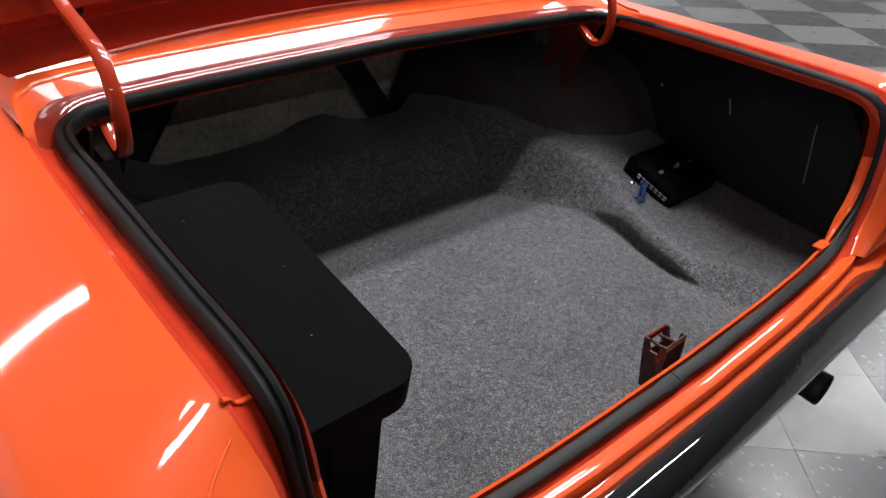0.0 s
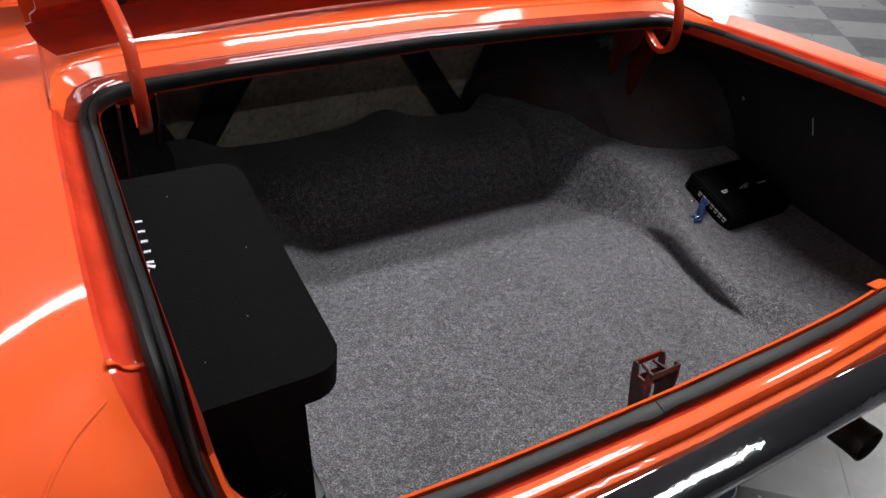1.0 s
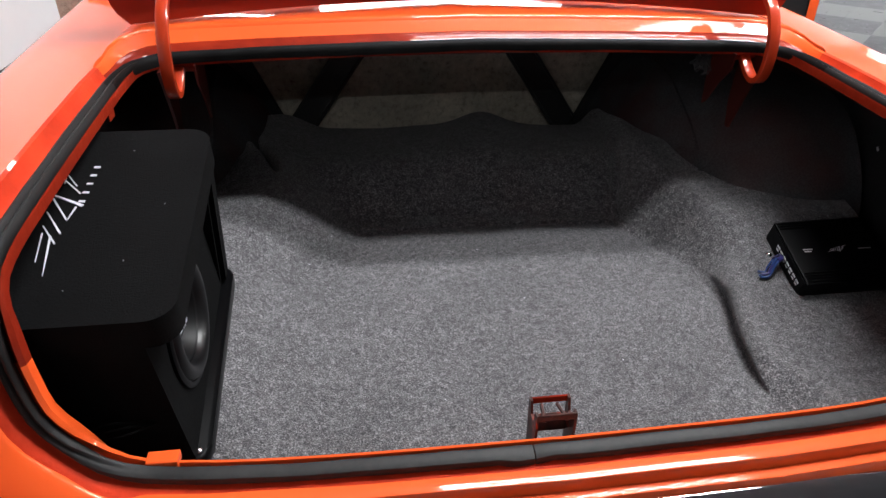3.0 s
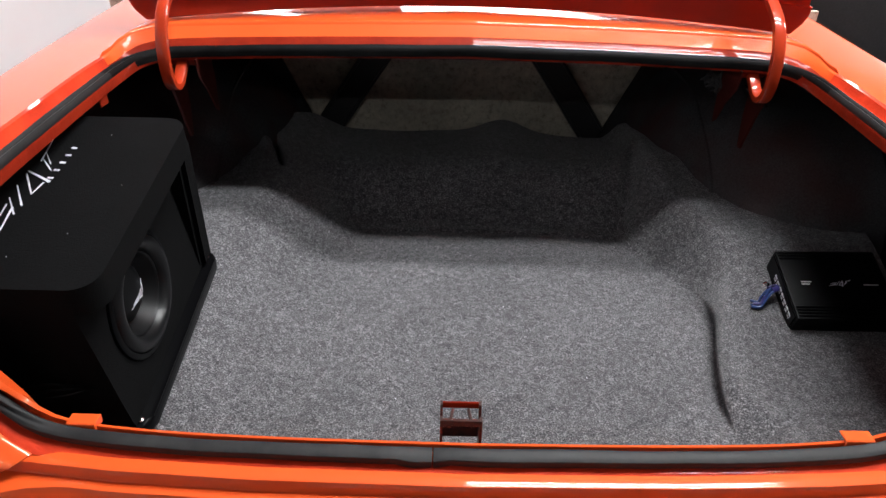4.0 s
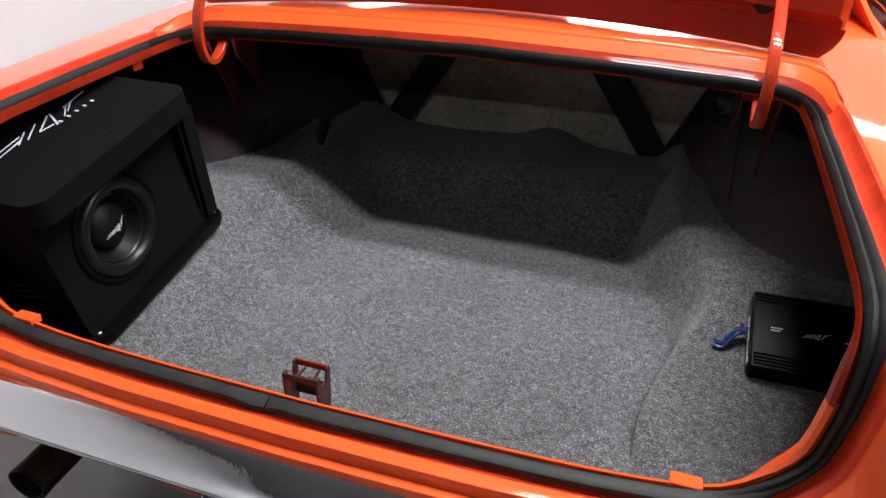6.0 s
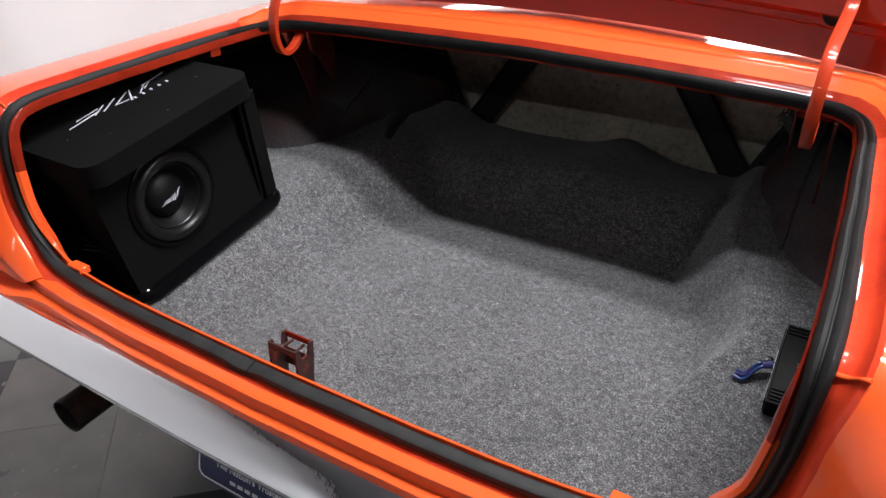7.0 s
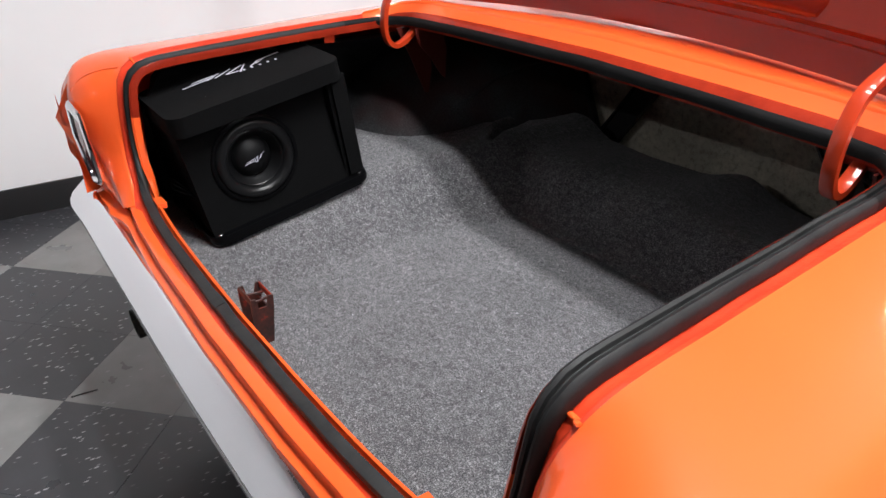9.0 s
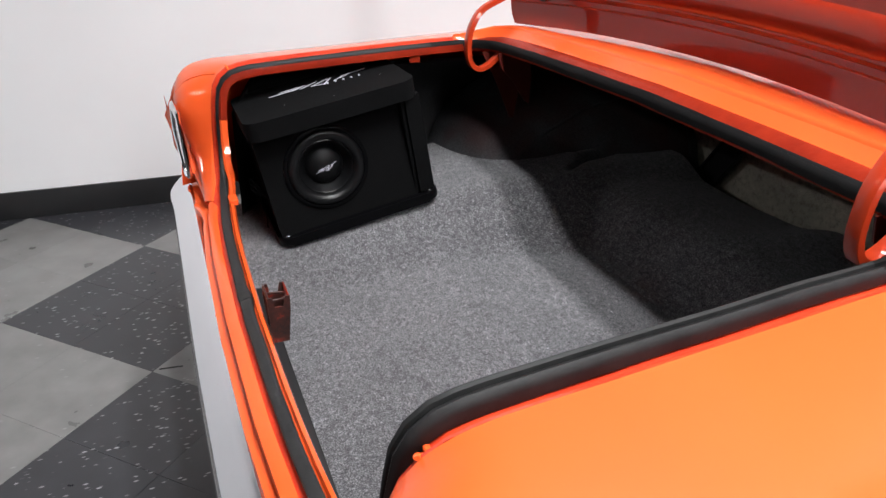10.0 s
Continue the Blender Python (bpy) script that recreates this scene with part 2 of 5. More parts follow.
WIRE_PURPLE = material("purple_wire", (0.03, 0.025, 0.12), 0.35)[0]
WIRE_BLACK = material("black_wire", (0.008, 0.008, 0.009), 0.6, spec=0.3)[0]


def make_rust():
    m, n, l, b = material("primer_brown_steel", (0.07, 0.03, 0.025), 0.45, 0.3)
    t = noise_node(n, l, 55, 5)
    c = colours(n, l, t.outputs["Fac"], [(0.3, (0.03, 0.02, 0.019)), (0.55, (0.085, 0.028, 0.022)), (0.68, (0.3, 0.035, 0.02)), (0.8, (0.38, 0.34, 0.33))])
    l.new(c.outputs["Color"], b.inputs["Base Color"])
    bump(n, l, b, t.outputs["Fac"], 0.3, 0.003)
    return m


LATCH = make_rust()


def make_pipe():
    m, n, l, b = material("sooty_pipe", (0.03, 0.028, 0.026), 0.5, 0.6)
    t = noise_node(n, l, 40, 5)
    c = colours(n, l, t.outputs["Fac"], [(0.35, (0.014, 0.013, 0.012)), (0.6, (0.04, 0.036, 0.032)), (0.8, (0.12, 0.08, 0.045))])
    l.new(c.outputs["Color"], b.inputs["Base Color"])
    return m


PIPE = make_pipe()
DARK_STEEL = material("dark_steel", (0.012, 0.012, 0.013), 0.55)[0]
PLATE_BLUE = material("navy_plate", (0.012, 0.02, 0.085), 0.3)[0]
PLATE_WHITE = material("plate_white", (0.8, 0.8, 0.82), 0.4)[0]
LENS = material("red_lens", (0.28, 0.04, 0.05), 0.12, coat=1.0)[0]
GLASS_DARK = material("dark_glass", (0.02, 0.022, 0.025), 0.05, coat=1.0)[0]
VINYL = make_cloth("black_vinyl", (0.008, 0.008, 0.009), (0.014, 0.014, 0.015), 150, 0.5, 0.4)


def make_tile(name, base, chip, amount):
    m, n, l, b = material(name, base, 0.3)
    tc = n.new("ShaderNodeTexCoord")
    geo = n.new("ShaderNodeNewGeometry")
    info = n.new("ShaderNodeObjectInfo")
    mp = n.new("ShaderNodeMapping")
    mp.inputs["Scale"].default_value = (1.0, 0.38, 1.0)
    mp.inputs["Rotation"].default_value = (0, 0, radians(20))
    l.new(geo.outputs["Position"], mp.inputs["Vector"])
    vor = n.new("ShaderNodeTexVoronoi")
    vor.inputs["Scale"].default_value = 165
    l.new(mp.outputs[0], vor.inputs["Vector"])
    chips = colours(n, l, vor.outputs["Color"], [(amount, (0, 0, 0)), (amount + 0.04, (1, 1, 1))])
    near = colours(n, l, vor.outputs["Distance"], [(0.25, (1, 1, 1)), (0.5, (0, 0, 0))])
    msk = mixed(n, l, 1.0, chips.outputs["Color"], near.outputs["Color"], "MULTIPLY")
    t = n.new("ShaderNodeTexNoise")
    t.inputs["Scale"].default_value, t.inputs["Detail"].default_value = 9, 6
    l.new(geo.outputs["Position"], t.inputs["Vector"])
    c = colours(n, l, t.outputs["Fac"], [(0.3, tuple(v * 0.82 for v in base)), (0.7, tuple(v * 1.15 for v in base))])
    v = value_range(n, l, info.outputs["Random"], 0.9, 1.1)
    comb = n.new("ShaderNodeCombineColor")
    for i in range(3):
        l.new(v.outputs[0], comb.inputs[i])
    x = mixed(n, l, 1.0, c.outputs["Color"], comb.outputs[0], "MULTIPLY")
    l.new(mixed(n, l, msk, x, chip), b.inputs["Base Color"])
    l.new(value_range(n, l, t.outputs["Fac"], 0.20, 0.42).outputs[0], b.inputs["Roughness"])
    bump(n, l, b, t.outputs["Fac"], 0.04, 0.01)
    return m


TILE_DARK = make_tile("dark_vinyl_tile", (0.030, 0.030, 0.034), (0.36, 0.36, 0.37), 0.80)
TILE_LIGHT = make_tile("grey_vinyl_tile", (0.175, 0.172, 0.168), (0.27, 0.265, 0.26), 0.9)


def make_wall(name, base):
    m, n, l, b = material(name, base, 0.7)
    t = noise_node(n, l, 1.3, 4)
    c = colours(n, l, t.outputs["Fac"], [(0.3, tuple(v * 0.95 for v in base)), (0.7, base)])
    l.new(c.outputs["Color"], b.inputs["Base Color"])
    f = noise_node(n, l, 140, 3)
    bump(n, l, b, f.outputs["Fac"], 0.12, 0.002)
    return m


WALL = make_wall("white_wall_paint", (0.84, 0.84, 0.85))
CEILING = make_wall("ceiling_paint", (0.20, 0.205, 0.22))
SKIRT = material("black_skirting", (0.014, 0.014, 0.015), 0.4)[0]
GROUT = material("tile_joint", (0.03, 0.03, 0.03), 0.8)[0]


def glow(name, colour, strength):
    m = bpy.data.materials.new(name)
    m.use_nodes = True
    n, l = m.node_tree.nodes, m.node_tree.links
    n.clear()
    e, o = n.new("ShaderNodeEmission"), n.new("ShaderNodeOutputMaterial")
    e.inputs[0].default_value, e.inputs[1].default_value = (*colour, 1), strength
    l.new(e.outputs[0], o.inputs[0])
    return m


DAYLIGHT = glow("daylight_outside", (0.93, 0.97, 1.0), 6.0)

# ---------------------------------------------------------------- the room
SLANT = 0.0
ROOM_Y0, ROOM_Y1, ROOM_X1 = -13.0, 11.0, 9.6


def wall_x(y):
    return -2.125 + SLANT * y


def build_room():
    # floor: a slab under square vinyl tiles laid diagonally to the car
    fl = tagged(part("floor", box(13.5, 24.4, 0.1, pose(3.2, -1.0, -0.056)), GROUT), "chequered floor of grey and black speckled vinyl tiles", "floor", kind="structure")
    a = radians(45)
    u, v, o = V((-math.sin(a), math.cos(a), 0)), V((math.cos(a), math.sin(a), 0)), V((-1.255, -0.636, 0))
    side = 0.305
    pieces = []
    for i in range(-75, 75):
        for j in range(-75, 75):
            c = o + u * (side * (i + 0.5)) + v * (side * (j + 0.5))
            if wall_x(c.y) - 0.25 < c.x < ROOM_X1 + 0.1 and ROOM_Y0 - 0.1 < c.y < ROOM_Y1 + 0.1:
                pieces.append((abs(c.x + 0.6) + abs(c.y + 0.2) if c.x < 1 else abs(c.x - 1.6) + abs(c.y - 0.6), c, (i // 2 + j // 2) % 2))
    pieces.sort(key=lambda p: p[0])
    metas = {}
    for k, mat in enumerate((TILE_DARK, TILE_LIGHT)):
        h, q, z0, z1 = side / 2 - 0.0002, side / 2 - 0.0007, -0.0055, 0.0
        me = bpy.data.meshes.new("tile")
        vs = [(x * h, y * h, z0) for x, y in ((-1, -1), (1, -1), (1, 1), (-1, 1))] + [(x * h, y * h, z1 - 0.0006) for x, y in ((-1, -1), (1, -1), (1, 1), (-1, 1))] + [(x * q, y * q, z1) for x, y in ((-1, -1), (1, -1), (1, 1), (-1, 1))]
        fs = [(8, 9, 10, 11)] + [(b + n, b + (n + 1) % 4, b + 4 + (n + 1) % 4, b + 4 + n) for b in (0, 4) for n in range(4)]
        me.from_pydata(vs, [], fs)
        me.materials.append(mat)
        metas[k] = (me, vs, fs)
    far = {0: ([], []), 1: ([], [])}
    turn = Matrix.Rotation(a, 4, "Z")
    for n, (_, c, k) in enumerate(pieces):
        if n < 290:
            ob = new("tile", metas[k][0])
            ob.parent = fl
            ob.matrix_basis = Matrix.Translation(c + V((0, 0, random.uniform(-0.0003, 0.0003)))) @ turn
        else:
            vs, fs = far[k]
            b = len(vs)
            vs.extend([tuple(Matrix.Translation(c) @ turn @ V(p)) for p in metas[k][1]])
            fs.extend([tuple(b + i for i in f) for f in metas[k][2]])
    for k, mat in enumerate((TILE_DARK, TILE_LIGHT)):
        me = bpy.data.meshes.new("far_tiles")
        me.from_pydata(*[far[k][0], [], far[k][1]])
        me.materials.append(mat)
        ob = new("far_tiles", me)
        ob.parent = fl
        tagged(ob, kind="stuff")
    part("heel_scuff", tube(spline([(-0.828, -0.186, 0.0006), (-0.826, -0.16, 0.0008), (-0.822, -0.122, 0.0006)], 10), 0.0035, 6, flat=(1.0, 0.2)), RUBBER, fl, "black heel scuff on a grey tile")
    ang = math.degrees(math.atan(-SLANT))
    wl = tagged(part("wall_west", box(0.14, 24.4, CEIL, pose(-0.07, -1.0, CEIL / 2)), WALL), "plain white painted showroom wall", "wall", kind="structure")
    wl.matrix_basis = pose(wall_x(0), 0, 0, 0, 0, ang)
    sk = tagged(part("baseboard", box(0.012, 24.0, 0.118, pose(0.008, -1.0, 0.059), 0.003), SKIRT), "black rubber cove base along the white wall", "baseboard", kind="structure")
    sk.matrix_basis = pose(wall_x(0), 0, 0, 0, 0, ang)
    for nm, sx, sy, x, y in (("wall_south", 14, 0.14, 3.2, ROOM_Y0 - 0.07), ("wall_north", 14, 0.14, 3.2, ROOM_Y1 + 0.07)):
        tagged(part(nm, box(sx, sy, CEIL, pose(x, y, CEIL / 2)), WALL), "white showroom wall", "wall", kind="structure")
    # east wall with a wide glazed opening to the daylight
    x = ROOM_X1 + 0.07
    y0, y1, zt = 7.4, 10.8, 2.6
    bm = box(0.14, y0 - ROOM_Y0, CEIL, pose(x, (y0 + ROOM_Y0) / 2, CEIL / 2))
    box(0.14, ROOM_Y1 - y1, CEIL, pose(x, (ROOM_Y1 + y1) / 2, CEIL / 2), bm=bm)
    box(0.14, y1 - y0, CEIL - zt, pose(x, (y0 + y1) / 2, (CEIL + zt) / 2), bm=bm)
    tagged(part("wall_east", bm, WALL), "white showroom wall with a wide glazed opening", "wall", kind="structure")
    win = thing("window_1", "wide glazed shopfront bright with daylight", "window", pose(x, 0, 0), kind="structure")
    bm = bmesh.new()
    for yy in (y0 + 0.03, (y0 + y1) / 2, y1 - 0.03):
        box(0.08, 0.06, zt, pose(0, yy, zt / 2), bm=bm)
    box(0.08, y1 - y0, 0.06, pose(0, (y0 + y1) / 2, zt - 0.03), bm=bm)
    part("window_frame", bm, DARK_STEEL, win)
    sky = tagged(part("backdrop", box(0.02, y1 - y0 + 4, zt + 2, pose(x + 1.2, (y0 + y1) / 2, zt / 2)), DAYLIGHT), "bright daylight outside the shopfront", "backdrop", kind="structure")
    tagged(part("ceiling", box(13.5, 24.2, 0.12, pose(3.2, -1.0, CEIL + 0.06)), CEILING), "dark painted showroom ceiling", "ceiling", kind="structure")


def build_tubes():
    for x, y, wide, power in TUBES:
        m = pose(x, y, CEIL - 0.07)
        # the two rearmost strips are added fill in the same housing
        body = thing("strip_light", "white ceiling strip light with a bright diffuser", "lamp", m, "ceiling strip lights")
        part("housing", box(TUBE_LONG + 0.08, wide + 0.04, 0.05, pose(0, 0, 0.045), 0.01), WALL, body)
        bm = bmesh.new()
        for s in (-1, 1):
            box(TUBE_LONG + 0.08, 0.02, 0.03, pose(0, s * (wide / 2 + 0.01), 0.005), bm=bm)
            box(0.02, wide, 0.03, pose(s * (TUBE_LONG / 2 + 0.03), 0, 0.005), bm=bm)
        part("rim", bm, WALL, body)
        lamp = bpy.data.lights.new("tube", "AREA")
        lamp.shape, lamp.size, lamp.size_y, lamp.energy, lamp.color = "RECTANGLE", TUBE_LONG, wide, power, (0.97, 0.985, 1.0)
        ob = new("tube_light", lamp)
        ob.matrix_basis = pose(x, y, CEIL - 0.062)


build_room()
build_tubes()

# ---------------------------------------------------------------- the car
car = thing("car", "orange classic coupe parked with its boot open", "car")

HALF = [(0, 0.003, 0.632), (0.25, 0.007, 0.632), (0.42, 0.016, 0.633), (0.52, 0.026, 0.645), (0.582, 0.034, 0.70), (0.598, 0.037, 0.76),
        (0.603, 0.042, 0.82), (0.605, 0.055, 0.862), (0.606, 0.098, 0.886), (0.606, 0.22, 0.898), (0.603, 0.45, 0.914), (0.598, 0.60, 0.923),
        (0.575, 0.665, 0.929), (0.52, 0.692, 0.932), (0.3, 0.70, 0.938), (0, 0.703, 0.943)]
NH = 90
right = spline(HALF, NH)
LOOP = right + [V((-p.x, p.y, p.z)) for p in right[-2:0:-1]]
NL = len(LOOP)


def loop_frame(i):
    """Outward and up at a point of the opening's rim, and how far it belongs to the top and to the sill."""
    p = LOOP[i]
    t = (LOOP[(i + 1) % NL] - LOOP[i - 1]).normalized()
    top = smooth(0.80, 0.90, p.z)
    sill = 1 - smooth(0.632, 0.69, p.z)
    rest = max(0.0, 1 - top - sill)
    up = (V((0, 0, 1)) * top + V((0, -0.25, 1)) * sill + V((0, -1, 0.25)) * rest).normalized()
    out = t.cross(up).normalized()
    up = out.cross(t).normalized()
    return p, out, up, top, sill


def rim_ring(offset):
    ring = []
    for i in range(NL):
        p, out, up, top, sill = loop_frame(i)
        o, h = offset(p, top, sill)
        ring.append(p + out * o + up * h)
    return ring


def build_rim():
    # the flange that carries the seal, seen as a thin orange edge inside it
    rows = [rim_ring(lambda p, t, s, a=a: (max(a[0], -0.0105 - 0.0100 * (1 - t) - 0.0050 * t * (1 - smooth(0.58, 0.66, p.y))), a[1] - (0.003 if a[1] < -0.016 else 0.002) * smooth(0.60, 0.69, p.y))) for a in ((0.004, -0.012), (-0.011, -0.012), (-0.0145, -0.001), (-0.0195, -0.0045), (-0.0205, -0.017), (-0.0190, -0.017))]
    low = [i for i in range(NL) if LOOP[i].z < 0.80]
    cut = max(range(len(low)), key=lambda k: (low[k] - low[k - 1]) % NL)
    low = low[cut:] + low[:cut]
    high = [(low[-1] + k) % NL for k in range((low[0] - low[-1]) % NL + 1)]
    part("sill_flange", grid([[r[i] for i in low] for r in rows]), PAINT, car, "thin orange flange edge inside the rubber seal")
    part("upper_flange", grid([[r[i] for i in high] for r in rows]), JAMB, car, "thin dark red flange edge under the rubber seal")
    # drain channel outside the seal
    def chan(k):
        def f(p, t, s):
            front = smooth(0.62, 0.69, p.y)
            side = ((0.004, -0.012), (0.016, -0.014), (0.025, -0.012), (0.031, -0.006), (0.036, 0.006), (0.041, 0.008))[k]
            deck = ((0.004, -0.012), (0.022, -0.010), (0.030, 0.001), (0.044, 0.007), (0.060, 0.018), (0.068, 0.024))[k]
            sill = ((0.004, -0.012), (0.012, -0.012), (0.018, -0.013), (0.022, -0.014), (0.026, -0.015), (0.030, -0.016))[k]
            flat = ((0.004, -0.012), (0.012, -0.006), (0.015, 0.0), (0.018, 0.006), (0.021, 0.010), (0.025, 0.012))[k]
            r = max(0.0, 1 - t - s)
            return tuple(t * ((1 - front) * side[c] + front * deck[c]) + s * sill[c] + r * flat[c] for c in (0, 1))
        return f
    rows = [rim_ring(chan(k)) for k in range(6)]
    # filled joints across the channel at both rear corners
    for s, y in ((-1, 0.081), (1, 0.058)):
        i = min((k for k in range(NL) if s * LOOP[k].x > 0.3), key=lambda k: abs(LOOP[k].y - y) + 2 * (LOOP[k].z < 0.80))
        up = loop_frame(i)[2]
        part("panel_joint", tube(spline([r[i] + up * (0.0012 + 0.0008 * (j % 2)) for j, r in enumerate(rows)], 18), 0.0030, 8, flat=(1.0, 0.6)), PAINT, car, "filled body joint with a ridge of paint")
    deck = [i for i in range(NL) if LOOP[i].y > 0.60]
    rest = [(deck[-1] + k) % NL for k in range((deck[0] - deck[-1]) % NL + 1)]
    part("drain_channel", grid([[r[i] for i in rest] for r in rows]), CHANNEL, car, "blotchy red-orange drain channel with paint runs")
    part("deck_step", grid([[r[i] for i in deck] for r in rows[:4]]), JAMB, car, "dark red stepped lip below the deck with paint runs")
    part("deck_roll", grid([[r[i] for i in deck] for r in rows[3:]]), PAINT, car, "rolled orange edge of the deck")
    return rows[-1]


EDGE = build_rim()


def build_seal():
    def wob(i, k):
        return 0.0011 * noise.noise(LOOP[i] * 14 + V((k, 0, 0)))
    rows = []
    prof = [(-0.0115, -0.011), (-0.0125, -0.002), (-0.0105, 0.004), (-0.0070, 0.0066), (-0.0035, 0.0052), (-0.0022, 0.0012), (-0.0008, 0.0008), (0.0015, 0.0046), (0.0055, 0.0062), (0.0095, 0.0040), (0.0118, -0.001), (0.0118, -0.011)]
    flat = [(-0.0115, -0.011), (-0.0120, -0.003), (-0.0110, 0.0020), (-0.0085, 0.0036), (-0.0050, 0.0040), (-0.0022, 0.0040), (0.0, 0.0040), (0.0022, 0.0038), (0.0060, 0.0034), (0.0098, 0.0020), (0.0118, -0.002), (0.0118, -0.011)]
    fr = [loop_frame(i) for i in range(NL)]
    gap = min(range(NL), key=lambda i: abs(LOOP[i].x + 0.058) + (LOOP[i].y > 0.3))
    start = gap + 1
    order = [(start + k) % NL for k in range(NL)]
    for n, i in enumerate(order):
        p, out, up, top, sill = fr[i]
        front = smooth(0.60, 0.69, p.y)
        fat = 1.0 + 0.12 * noise.noise(p * 5) - 0.20 * sill + 0.02 * front - 0.28 * max(0.0, 1 - top - sill)
        fat += 0.30 * math.exp(-((p.x + 0.058) / 0.014) ** 2) * sill
        end = min(n, NL - 1 - n)
        dip = 0.0040 if end < 1 else 0.0
        rows.append([p + out * (a * fat + wob(i, 1) - 0.003 * front) + up * (b * fat + wob(i, 7) - dip - 0.004 * front) for a, b in [(u[0] + (v[0] - u[0]) * sill, u[1] + (v[1] - u[1]) * sill) for u, v in zip(prof, flat)]])
    rows.append([r.lerp(s, 0.93) for r, s in zip(rows[-1], rows[0])])
    bm = grid(rows)
    bm.verts.ensure_lookup_table()
    k = len(prof)
    bm.faces.new(bm.verts[:k])
    bm.faces.new(bm.verts[len(bm.verts) - k:])
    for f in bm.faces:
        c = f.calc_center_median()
        # paler along the sill, darker along the deck
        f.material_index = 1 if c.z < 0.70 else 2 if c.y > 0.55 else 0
    part("rubber_seal", bm, [RUBBER, RUBBER_DUSTY, RUBBER_DARK], car, "aged black rubber boot seal with a butt joint")


build_seal()


def z_in(y):
    return 0.896 + 0.055 * min(y, 0.75) + 0.02 * max(0.0, y - 0.75)


def width(y):
    return ramp(y, [(-0.1, 0.815), (0.0, 0.825), (0.3, 0.885), (0.65, 0.918), (1.2, 0.94), (3.0, 0.95)])


BELT = [(0.936, 1.6, 0.742), (0.930, 1.2, 0.742), (0.918, 0.72, 0.742), (0.905, 0.50, 0.742), (0.872, 0.22, 0.742), (0.846, 0.08, 0.742), (0.824, -0.01, 0.743), (0.800, -0.066, 0.745)]
TAIL = [(0.800, -0.066, 0.745), (0.768, -0.056, 0.713), (0.730, -0.044, 0.680), (0.690, -0.032, 0.650), (0.640, -0.022, 0.624), (0.560, -0.014, 0.606)]


